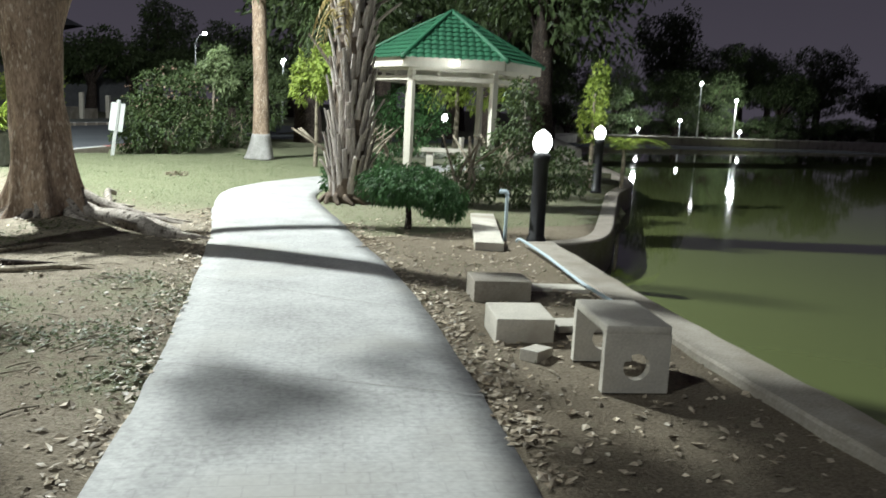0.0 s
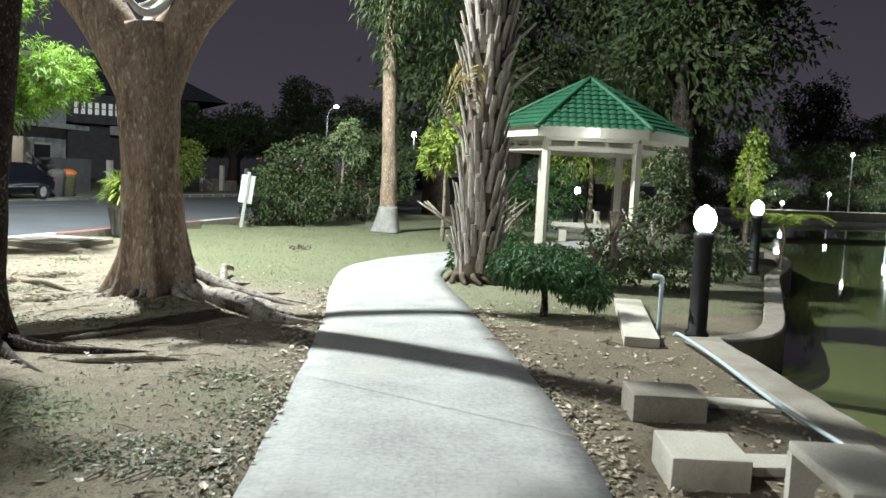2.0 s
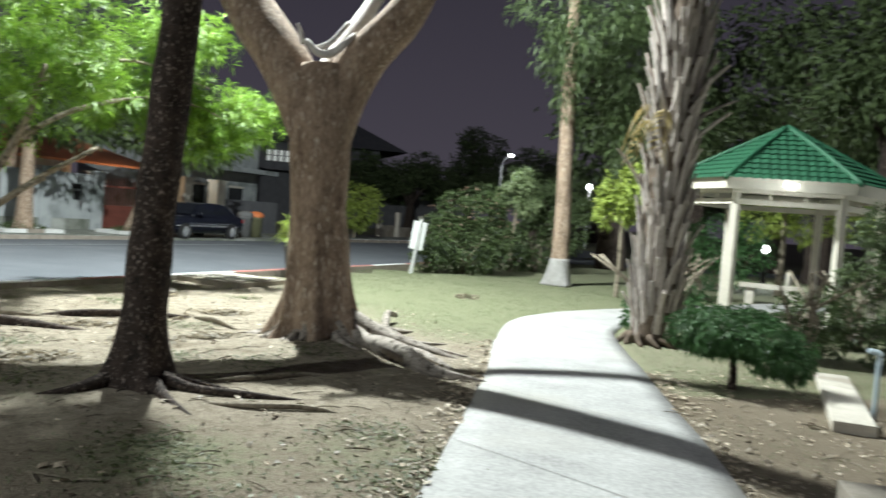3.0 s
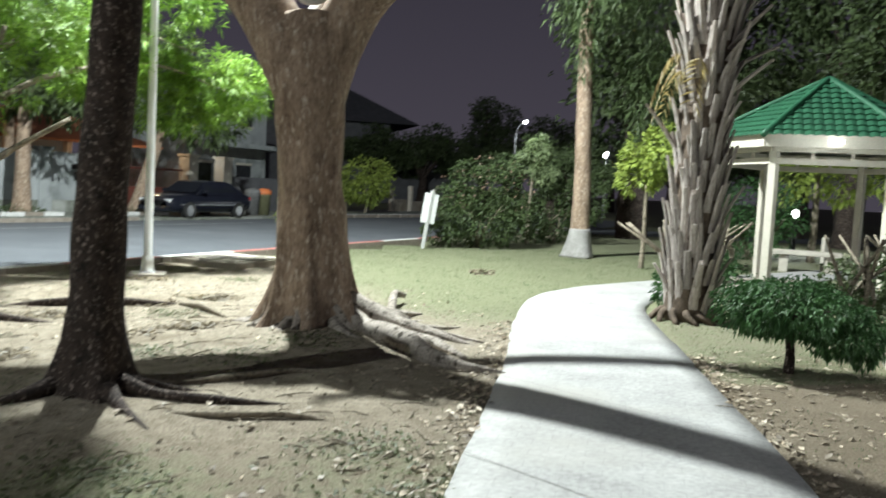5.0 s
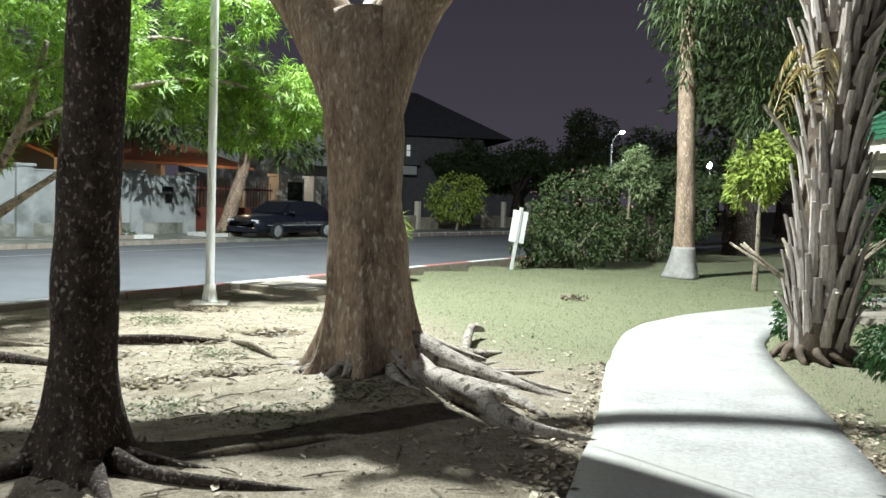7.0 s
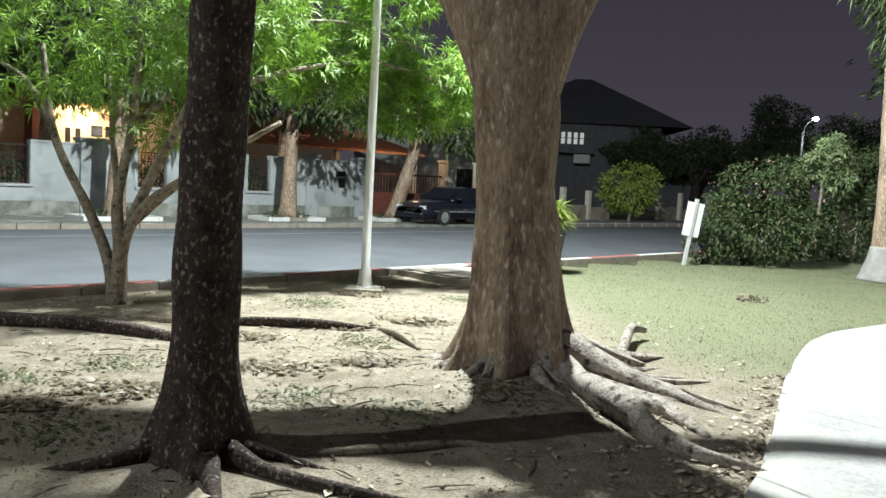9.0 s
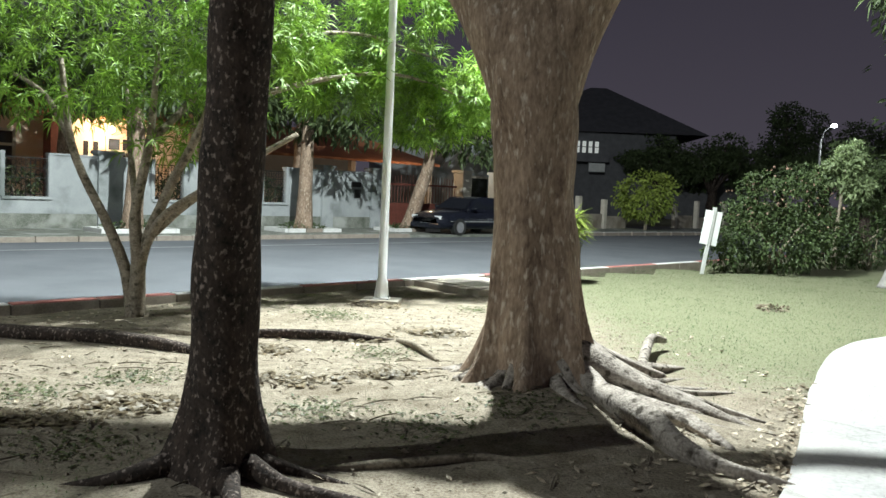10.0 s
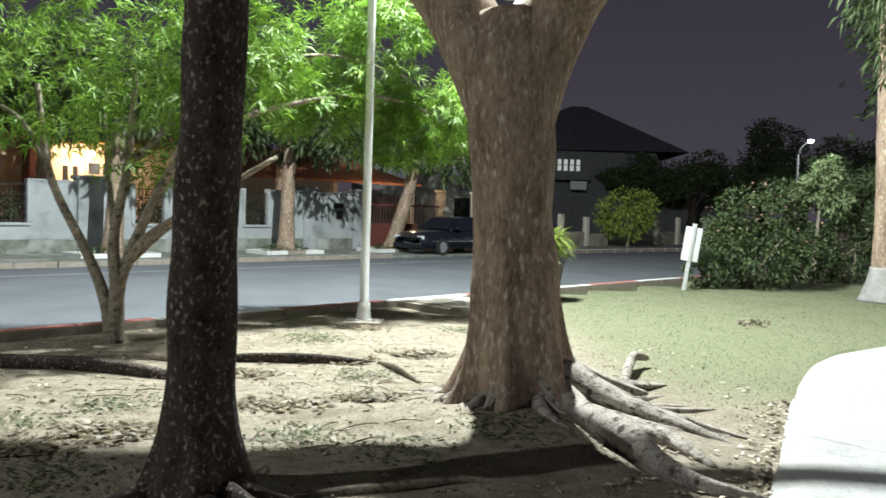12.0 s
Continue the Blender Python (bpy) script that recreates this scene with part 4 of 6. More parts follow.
def build_bench(m, label):
    t = thing("concrete_bench", m, label, "bench", "concrete benches")
    part("seat", boxed(-0.21, 0.21, -0.36, 0.36, 0.36, 0.42, 0.02), M_CONC2, t)
    for y in (-0.36, 0.30):
        v, f = bench_end(0.06, 0.42, 0.375, 0.085)
        o = link("end_panel", v, f, M_CONC2, t)
        o.location = (0, y, -0.01)
    return t


build_bench(pose(2.86, 0.06, 0, 0, 0, -30), "pale concrete bench with a round hole in each end")
t = thing("rubble_block", pose(2.66, 0.62, 0, 0, 4, 20), "broken pale concrete chunk under the bench", "rubble")
part("block", boxed(-0.12, 0.12, -0.07, 0.07, -0.03, 0.055, 0.012), M_CONC2, t)


def slab(x0, y0, x1, y1, w, z, h, name, label, mat_, tilt=0):
    ang = math.degrees(math.atan2(y1 - y0, x1 - x0))
    ln = math.hypot(x1 - x0, y1 - y0)
    t = thing(name, pose((x0 + x1) / 2, (y0 + y1) / 2, z, tilt, 0, ang), label, "slab")
    part("slab", boxed(-ln / 2, ln / 2, -w / 2, w / 2, 0, h, 0.012), mat_, t)
    return t


slab(5.22, 4.22, 7.0, 6.55, 0.36, -0.02, 0.11, "concrete_slab", "long pale concrete slab lying on the grass", M_CONC2)
slab(3.42, 2.33, 3.88, 2.08, 0.42, -0.02, 0.2, "concrete_block", "squat concrete block in the tree's shade", M_CONC)
slab(4.0, 2.35, 4.6, 2.0, 0.25, -0.01, 0.05, "concrete_slab", "thin pale concrete slab by the pond rim", M_CONC2)
slab(2.75, 1.24, 3.14, 1.03, 0.45, -0.02, 0.2, "concrete_block", "rough concrete block beside the footpath", M_CONC2, 3)
slab(3.3, 1.12, 3.8, 0.9, 0.25, -0.01, 0.06, "concrete_slab", "thin pale concrete slab behind the bench", M_CONC2)

# ---- gazebo ----


def build_gazebo():
    ang = 37.5
    t = thing("gazebo", pose(10.38, 12.09, 0, 0, 0, -ang), "open hexagonal gazebo with cream posts and a green tiled roof", "gazebo")
    # local y points away from the path; the front edge faces it
    def hexa(r, z, turn=4):
        return [Vector((r * math.cos(radians(60 * k + turn)), r * math.sin(radians(60 * k + turn)), z)) for k in range(6)]
    part("floor_slab", cone(bmesh.new(), 2.0, 2.0, 0.12, pose(0, 0, 0.03, 0, 0, 4), 6), M_CONC, t)
    for p in hexa(1.75, 0):
        b = boxed(-0.065, 0.065, -0.065, 0.065, 0.05, 2.45, 0.012)
        o = part("post", b, M_CREAM, t)
        o.matrix_basis = pose(p.x, p.y, 0, 0, 0, math.degrees(math.atan2(p.y, p.x)))
    lo, hi = hexa(1.78, 0), hexa(2.08, 0)
    for k in range(6):
        for ring, z0, z1, th, nm in ((lo, 2.24, 2.34, 0.05, "tie_beam"), (lo, 2.44, 2.56, 0.05, "ring_beam"), (hi, 2.50, 2.72, 0.03, "fascia")):
            a, c = ring[k], ring[(k + 1) % 6]
            o = part(nm, boxed(-(c - a).length / 2, (c - a).length / 2, -th, th, z0, z1, 0.006), M_CREAM, t)
            mid = (a + c) / 2
            o.matrix_basis = pose(mid.x, mid.y, 0, 0, 0, math.degrees(math.atan2(c.y - a.y, c.x - a.x)))
        for s in (0.33, 0.66):
            p = lo[k].lerp(lo[(k + 1) % 6], s)
            o = part("strut", boxed(-0.03, 0.03, -0.03, 0.03, 2.34, 2.44), M_CREAM, t)
            o.location = p
        # soffit between beam and fascia
        link("soffit", [lo[k] + Vector((0, 0, 2.57)), lo[(k + 1) % 6] + Vector((0, 0, 2.57)), hi[(k + 1) % 6] + Vector((0, 0, 2.6)), hi[k] + Vector((0, 0, 2.6))], [(0, 1, 2, 3)], M_CREAM, t)
        # roof plane: rows of half-round tiles
        ap = Vector((0, 0, 3.82))
        a, c = hexa(2.18, 2.66)[k], hexa(2.18, 2.66)[(k + 1) % 6]
        n = (c - a).cross(ap - a).normalized()
        if n.z < 0:
            n = -n
        vs, fs, rows, cols = [], [], 11, 14
        for i in range(rows):
            for lift in (0.028, 0.0):
                s = (i + (0 if lift else 1)) / rows
                s = min(s, 0.995)
                for j in range(cols * 4 + 1):
                    q = j / (cols * 4)
                    e = a.lerp(c, q)
                    mid = (a + c) / 2
                    half = (1 - s)
                    x = (q - 0.5)
                    # keep tile columns parallel; clip them at the hips
                    x = max(-0.5 * half, min(0.5 * half, x))
                    p = mid.lerp(ap, s) + (c - a) * x
                    vs.append(p + n * (lift + 0.022 * abs(math.sin(math.pi * j / 4))))
        w = cols * 4 + 1
        for i in range(rows * 2 - 1):
            for j in range(w - 1):
                fs.append((i * w + j, i * w + j + 1, (i + 1) * w + j + 1, (i + 1) * w + j))
        link("roof_plane", vs, fs, M_ROOF, t)
        link("hip_ridge", *tube([a + n * 0.03, a.lerp(ap, 0.5) + n * 0.04, ap + Vector((0, 0, 0.02))], [0.05, 0.05], 10, 14, 0.05), M_ROOF, t, smooth=True)
    # lit tube on the front fascia
    for k in range(6):
        a, c = hexa(2.08, 2.60)[k], hexa(2.08, 2.60)[(k + 1) % 6]
        if ((a + c) / 2).y < -1.6:
            m = (a + c) / 2
            o = part("light_fitting", boxed(-0.11, 0.11, -0.04, 0.04, -0.035, 0.035, 0.01), M_TUBE, t, "lit fluorescent fitting")
            o.matrix_basis = pose(m.x, m.y - 0.08, 2.60, 0, 0, math.degrees(math.atan2(c.y - a.y, c.x - a.x)))
    return t


build_gazebo()
t = thing("stone_table", pose(13.6, 16.3, 0, 0, 0, -37), "long white concrete table beyond the gazebo", "table")
part("top", boxed(-0.75, 0.75, -0.3, 0.3, 0.42, 0.52, 0.02), M_CONC2, t)
for x in (-0.5, 0.5):
    part("leg", boxed(x - 0.1, x + 0.1, -0.2, 0.2, 0.0, 0.42, 0.01), M_CONC2, t)
t = thing("white_bollard", pose(14.35, 16.6, 0), "slim white bollard beside the table", "bollard")
part("post", boxed(-0.06, 0.06, -0.06, 0.06, 0, 0.85, 0.02), M_CREAM, t)

# ---- shrubs and small trees ----


def shrub(name, x, y, blobs, count, size, material, label, seed, category="shrub", trunk=None, gap=0.15, aspect=0.5):
    t = thing(name, pose(x, y, 0), label, category)
    r = random.Random(seed)
    if trunk:
        for p, rad in trunk:
            link("trunk", *tube(p, rad, 12, 18, 0.15, seed=seed), M_GREYBARK, t, smooth=True)
    else:
        link("stem", *joined([tube([(0, 0, -0.05), (r.uniform(-0.3, 0.3), r.uniform(-0.3, 0.3), 0.5), (r.uniform(-0.8, 0.8), r.uniform(-0.8, 0.8), 1.2)], [0.04, 0.03, 0.015], 8, 8) for _ in range(7)]), M_GREYBARK, t, smooth=True)
    link("crown", *crown(blobs, count, size, r, aspect, 0.7, gap), material, t)
    return t


shrub("hibiscus_bush", 7.0, 21.2, [((0, 0, 0.85), (1.25, 1.1, 0.85)), ((0.25, 0.2, 1.55), (0.95, 0.9, 0.75)), ((-0.75, -0.1, 1.0), (0.75, 0.7, 0.75)), ((0.85, 0.2, 0.9), (0.75, 0.8, 0.8)), ((-0.45, 0, 1.95), (0.5, 0.5, 0.45)), ((0.6, 0, 2.15), (0.45, 0.45, 0.4)), ((-1.2, -0.3, 0.5), (0.5, 0.5, 0.5))], 9000, 0.105, M_BUSHLEAF, "broad dark green bush with faded flowers at the lawn's edge", 21, gap=0.3)
hib = [o for o in scene.objects if o.name.startswith("hibiscus_bush")][0]
link("blossom", *crown([((0.2, 0, 2.0), (0.95, 0.7, 0.5)), ((-0.6, -0.2, 1.6), (0.7, 0.7, 0.5)), ((0.9, -0.2, 1.5), (0.5, 0.5, 0.5))], 190, 0.075, random.Random(210), 0.7, 0.9), M_FLOWER, hib, "faded pinkish blossoms")
shrub("tall_shrub", 9.3, 23.6, [((0.1, 0, 2.75), (0.5, 0.45, 0.42)), ((0.25, 0, 3.1), (0.35, 0.35, 0.25)), ((-0.3, 0.1, 2.45), (0.35, 0.3, 0.3)), ((0.4, -0.1, 2.2), (0.4, 0.35, 0.35))], 1900, 0.13, M_PALELEAF, "tall shrub beneath a lamp, leaves coloured pale as if lit", 22, trunk=[([(0, 0, -0.05), (0, 0, 1), (0.1, 0, 2.6)], [0.06, 0.05, 0.03])])
shrub("dark_shrub", 10.3, 24.0, [((0, 0, 0.9), (1.3, 0.9, 0.9)), ((0.9, 0, 1.4), (0.9, 0.8, 0.8)), ((-0.9, 0, 0.8), (0.8, 0.7, 0.8))], 3600, 0.12, M_BUSHLEAF, "dark rounded shrub behind the lawn", 25)
shrub("round_shrub", 14.7, 20.0, [((0, 0, 1.1), (1.6, 1.3, 1.15)), ((-0.4, 0, 1.5), (1.1, 1.0, 0.8))], 5200, 0.1, M_TOPIARY, "large rounded dark green shrub beyond the gazebo", 26)
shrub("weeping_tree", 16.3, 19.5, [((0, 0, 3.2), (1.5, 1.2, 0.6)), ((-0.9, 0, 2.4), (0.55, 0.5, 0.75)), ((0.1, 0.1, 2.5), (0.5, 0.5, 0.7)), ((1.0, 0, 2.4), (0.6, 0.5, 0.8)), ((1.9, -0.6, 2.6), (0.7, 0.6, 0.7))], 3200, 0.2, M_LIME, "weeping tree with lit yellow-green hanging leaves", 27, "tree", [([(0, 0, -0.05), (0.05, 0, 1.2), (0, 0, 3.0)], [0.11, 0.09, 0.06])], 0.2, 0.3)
shrub("lime_shrub", 9.2, 16.2, [((0, 0, 2.5), (0.6, 0.6, 0.6)), ((-0.15, 0, 2.05), (0.5, 0.5, 0.45)), ((0.35, 0.1, 2.85), (0.45, 0.45, 0.4))], 1700, 0.15, M_LIME, "small tree with bright lime green leaves", 23, "tree", [([(0, 0, -0.05), (0.02, 0, 0.8), (0, 0, 1.9)], [0.06, 0.05, 0.03])], 0.1, 0.4)
shrub("round_tree", *on_road(28.4, 12.4)[:2], [((0, 0, 1.75), (1.6, 1.6, 1.25)), ((0.4, 0, 2.3), (0.9, 0.9, 0.7)), ((-0.5, 0, 1.3), (0.9, 0.9, 0.7))], 2600, 0.2, M_LIME, "round-headed street tree beyond the road", 24, "tree", [([(0, 0, -0.05), (0.03, 0, 0.5), (0, 0, 1.3)], [0.09, 0.07, 0.05])])
for k, (x, y, sx, sy, h) in enumerate(((6.42, 10.0, 0.36, 0.34, 0.62), (8.9, 13.0, 0.9, 0.45, 0.45), (10.0, 14.6, 0.8, 0.5, 0.45), (7.7, 12.0, 0.45, 0.4, 0.45))):
    shrub("clipped_hedge", x, y, [((0, 0, h * 0.5), (sx, sy, h * 0.55)), ((0.1, 0, h * 0.6), (sx * 0.8, sy * 0.8, h * 0.45))], 1300, 0.07, M_TOPIARY, "low clipped green hedge clump on the grass", 30 + k)
shrub("vine_shrub", 9.75, 9.1, [((0, 0, 0.7), (0.55, 0.5, 0.75)), ((0.2, 0, 1.5), (0.45, 0.4, 0.6)), ((0.3, 0.1, 2.0), (0.35, 0.3, 0.35)), ((-0.6, 0.5, 0.4), (0.7, 0.5, 0.45)), ((0.9, -0.5, 0.5), (0.7, 0.6, 0.5))], 4200, 0.10, M_DARKLEAF, "dark climbing shrub grown over a gazebo post", 36)
shrub("low_bush", 8.0, 8.4, [((0, 0, 0.25), (0.8, 0.5, 0.3)), ((0.8, -0.7, 0.25), (0.7, 0.5, 0.3))], 1800, 0.08, M_DARKLEAF, "low dark bush on the pond bank", 37)
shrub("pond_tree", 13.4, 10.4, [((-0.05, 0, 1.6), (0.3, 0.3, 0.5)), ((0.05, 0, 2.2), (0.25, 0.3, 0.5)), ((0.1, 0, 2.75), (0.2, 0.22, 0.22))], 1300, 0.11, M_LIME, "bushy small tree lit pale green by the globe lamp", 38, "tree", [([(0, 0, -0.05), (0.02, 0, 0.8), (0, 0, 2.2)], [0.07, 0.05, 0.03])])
t = thing("garden_palm", pose(14.0, 9.9, 0), "low feathery palm above the pond lamp", "palm")
link("stem", *tube([(0, 0, -0.1), (0.02, 0, 0.6), (0, 0, 1.0)], [0.05, 0.04], 8, 8), M_GREYBARK, t, smooth=True)
r = random.Random(9)
for k in range(9):
    a = k * 0.7
    sh = []
    for i in range(20):
        s = i / 20
        p = Vector((math.cos(a) * 1.1 * s, math.sin(a) * 1.1 * s, 1.0 + 0.9 * s - 0.9 * s * s))
        for sg in (1, -1):
            sh.append(blade(p, Vector((math.cos(a + sg * 1.2), math.sin(a + sg * 1.2), -0.15)), Vector((0, 0, 1)), 0.3 * (1 - 0.5 * s), 0.035))
    link("frond", *joined_fast(sh), M_LIME, t)

# potted plant by the kerb
t = thing("potted_plant", pose(1.78, 16.75, 0.0), "bushy yellow-green plant in a tall grey pot", "potted plant")
link("pot", *lathe([(0.24, 0), (0.27, 0.06), (0.33, 0.5), (0.36, 0.66), (0.38, 0.68), (0.38, 0.74), (0.33, 0.74), (0.3, 0.66)], 24), M_CLAY, t, "grey ribbed pot", smooth=True)
for k in range(18):
    a = k * math.pi / 9
    part("rib", rod(bmesh.new(), (0.262 * math.cos(a), 0.262 * math.sin(a), 0.05), (0.352 * math.cos(a), 0.352 * math.sin(a), 0.64), 0.016, 6), M_CLAY, t)
sh = []
for k in range(520):
    a, e = r.uniform(0, 6.283), r.uniform(-0.25, 1.3)
    d = Vector((math.cos(a) * math.cos(e), math.sin(a) * math.cos(e), math.sin(e)))
    q = r.uniform(0.05, 0.32)
    sh.append(blade(Vector((q * math.cos(a), q * math.sin(a), 0.78 + r.uniform(0, 0.45))), d, Vector((0, 0, 1)), r.uniform(0.22, 0.46), 0.055, 0.2, 0.35))
link("foliage", *joined_fast(sh), M_LIME, t)
slabm = thing("drain_cover", ROAD @ pose(0.9, -0.95, 0), "raised square concrete drain cover by the kerb", "drain cover")
part("box", boxed(-0.75, 0.75, -0.72, 0.72, -0.05, 0.11, 0.015), M_CONC, slabm)
part("lid", boxed(-0.62, 0.62, -0.6, 0.6, 0.11, 0.13, 0.01), M_CONC2, slabm)

# leaning white signboard seen from behind
t = thing("leaning_sign", pose(5.13, 20.1, 0, 0, 8, 10), "leaning white signboard on a white post", "sign")
part("post", boxed(-0.035, 0.035, -0.035, 0.035, -0.1, 1.5, 0.005), M_SIGN, t)
for x in (-0.11, 0.11):
    b = part("board", boxed(-0.012, 0.012, -0.09, 0.09, 0.66, 1.42, 0.004), M_SIGN, t)
    b.matrix_basis = pose(x * 0.9, 0, 0, 0, 0, 62 if x < 0 else 75)

# the third trunk and its hanging creepers
t = thing("pale_tree", pose(8.95, 18.95, 0), "straight tree with a whitewashed foot and hanging creepers", "tree")
link("trunk", *tube([(0, 0, -0.05), (-0.02, 0, 0.8), (-0.05, 0, 2.2), (-0.1, 0.1, 4.5), (-0.15, 0.2, 9)], [0.32, 0.235, 0.21, 0.19, 0.13], 20, 40, 0.08, 6, 0.2, 0.2), M_BARK, t, smooth=True)
link("whitewash", *tube([(0, 0, 0.0), (-0.01, 0, 0.35), (-0.02, 0, 0.72)], [0.33, 0.295, 0.25], 20, 14, 0.06, 6, 0.2, 0.2), M_WASH, t, "old whitewash on the foot", smooth=True)
r = random.Random(41)
link("crown", *crown([((0.6, 0, 7.2), (2.4, 2.2, 1.8)), ((2.3, 0.5, 6.0), (1.4, 1.4, 2.4)), ((-0.2, 0, 5.6), (0.5, 0.5, 1.2)), ((1.9, 0.3, 3.9), (0.8, 0.8, 1.6)), ((2.9, 0.6, 4.6), (1.0, 1.0, 2.0))], 9000, 0.2, r, 0.25, 0.5, 0.05, 0.6), M_BUSHLEAF, t)


# ---- trees in the distance ----


def big_crown_tree(name, h, w, count, seed, size, material=M_DARKLEAF):
    t = thing(name, pose(0, 0, 0), "dark leafy tree in the distance", "tree", "distant trees")
    r = random.Random(seed)
    link("trunk", *tube([(0, 0, -0.2), (0.1, 0, h * 0.25), (0.0, 0.1, h * 0.6)], [w * 0.06, w * 0.045, w * 0.025], 12, 16, 0.15), M_DARKBARK, t, smooth=True)
    blobs = []
    for k in range(9):
        a = r.uniform(0, 6.283)
        q = r.uniform(0.1, 0.34) * w
        blobs.append(((q * math.cos(a), q * math.sin(a), h * r.uniform(0.4, 0.86)), (w * r.uniform(0.16, 0.3), w * r.uniform(0.16, 0.3), h * r.uniform(0.1, 0.17))))
    link("limb", *joined([tube([(0, 0, h * 0.3), tuple(Vector(b[0]) * 0.5 + Vector((0, 0, h * 0.18))), b[0]], [w * 0.02, w * 0.014, w * 0.006], 8, 8) for b in blobs]), M_DARKBARK, t, smooth=True)
    link("crown", *crown(blobs, count, size, r, 0.5, 0.55, 0.1), material, t)
    return t


protos = [big_crown_tree("shade_tree", 8, 8, 6000, 51, 0.27), big_crown_tree("shade_tree", 6, 7, 5200, 52, 0.25), big_crown_tree("shade_tree", 11, 9, 7500, 53, 0.3)]
spots = [(2, 27, 34, 0.8), (0, 20, 30, 1.15), (2, 21.3, 20.6, 1.15), (2, 15.4, 28.5, 1.15), (2, 24, 27, 1.1), (2, 33, 33.5, 1.0), (0, 24, 40, 1.0), (1, 31, 42, 1.0), (2, 40, 50, 1.0), (0, 47, 47.5, 0.9), (1, 53, 48, 1.0), (0, 58, 50, 0.8), (1, 64, 47.5, 1.1), (0, 70, 49, 0.9), (2, 76, 52, 0.9), (1, 82, 48, 1.2), (0, 90, 50, 1.0), (2, 98, 53, 1.0), (1, 106, 49, 1.2), (0, 114, 52, 1.0), (2, 60, 62, 1.3), (2, 86, 66, 1.4), (0, 44, 66, 1.2), (2, 104, 68, 1.3),
         (2, 24.3, 75, 0.92), (0, 29, 70, 1.05), (1, 26, 60, 0.9), (2, 13, 80, 0.7), (1, 12.2, 26.5, 0.55), (1, 34, 33, 0.5), (1, 13.5, 32, 0.75), (1, 13, 70, 1.1), (1, 16.9, 69.3, 1.2), (1, 20.5, 70, 1.15), (1, 23.5, 66, 0.9), (0, 34, 78, 1.0), (1, 16, 74, 1.0), (1, 28, 76, 1.1), (0, 40, 80, 1.0)]
for i, (k, x, y, s) in enumerate(spots):
    rz = (i * 67) % 360
    o = copy_thing(protos[k], pose(x, y, 0, 0, 0, rz))
    o.scale = (s, s, s * (0.9 + 0.02 * ((i * 37) % 10)))
for p, (x, y) in zip(protos, ((33, 56), (70, 60), (95, 58))):
    p.matrix_world = pose(x, y, 0)


bank = big_crown_tree("bank_shrub", 3.2, 5.5, 2600, 57, 0.22)
tagged(bank, "dense dark shrub on the far embankment", "shrub", "embankment shrubs")
bank.matrix_world = pose(49, 47, -0.5)
for i in range(15):
    o = copy_thing(bank, pose(53 + i * 4.3, 46.4 + 0.8 * math.sin(i * 2.1), -0.6, 0, 0, i * 47))
    o.scale = (1, 1, 0.85 + 0.35 * ((i * 7) % 5) / 5)

# ---- distant lamps ----


def far_lamp(x, y, h, label, r=0.16):
    t = thing("street_lamp", pose(x, y, 0), label, "street lamp", "distant lamps")
    link("pole", *lathe([(0.09, 0), (0.06, h * 0.5), (0.05, h - 0.12)], 10), M_POLE, t, smooth=True)
    link("lamp_head", *lathe([(0.03, h - r)] + [(r * math.sin(a), h - r * math.cos(a)) for a in (0.5, 0.9, 1.3, 1.7, 2.1, 2.6)] + [(0.02, h + r)], 12), M_FARGLOW, t, "lit lamp head", smooth=True)


lawn = thing("lawn_lamp", pose(8.95, 24.2, -0.35), "slim lamp post lit above a shrub", "street lamp", "distant lamps")
link("pole", *lathe([(0.05, 0), (0.035, 2.0), (0.03, 3.75)], 10), M_BLACKPOST, lawn, smooth=True)
link("arm", *tube([(0, 0, 3.7), (0.06, -0.06, 3.95), (0.2, -0.2, 4.1)], [0.02, 0.016], 8, 8, 0), M_BLACKPOST, lawn, smooth=True)
o = link("lamp_head", *lathe([(0.02, -0.05), (0.06, -0.035), (0.08, 0.0), (0.055, 0.035), (0.02, 0.045)], 12), M_FARGLOW, lawn, "lit lamp head", smooth=True)
o.location = (0.22, -0.24, 4.09)
o.visible_shadow = False
far_lamp(27.2, 55.3, 4.6, "distant street lamp beyond the trees", 0.22)
for x, y, h in ((68, 44.0, 3.75), (69, 44.0, 0.85), (60, 44.0, 1.65), (54.5, 44.0, 0.8), (63.9, 45, 5.1)):
    far_lamp(x, y, h, "lit lamp on the far embankment", 0.15)

# ---- across the road: boundary wall ----


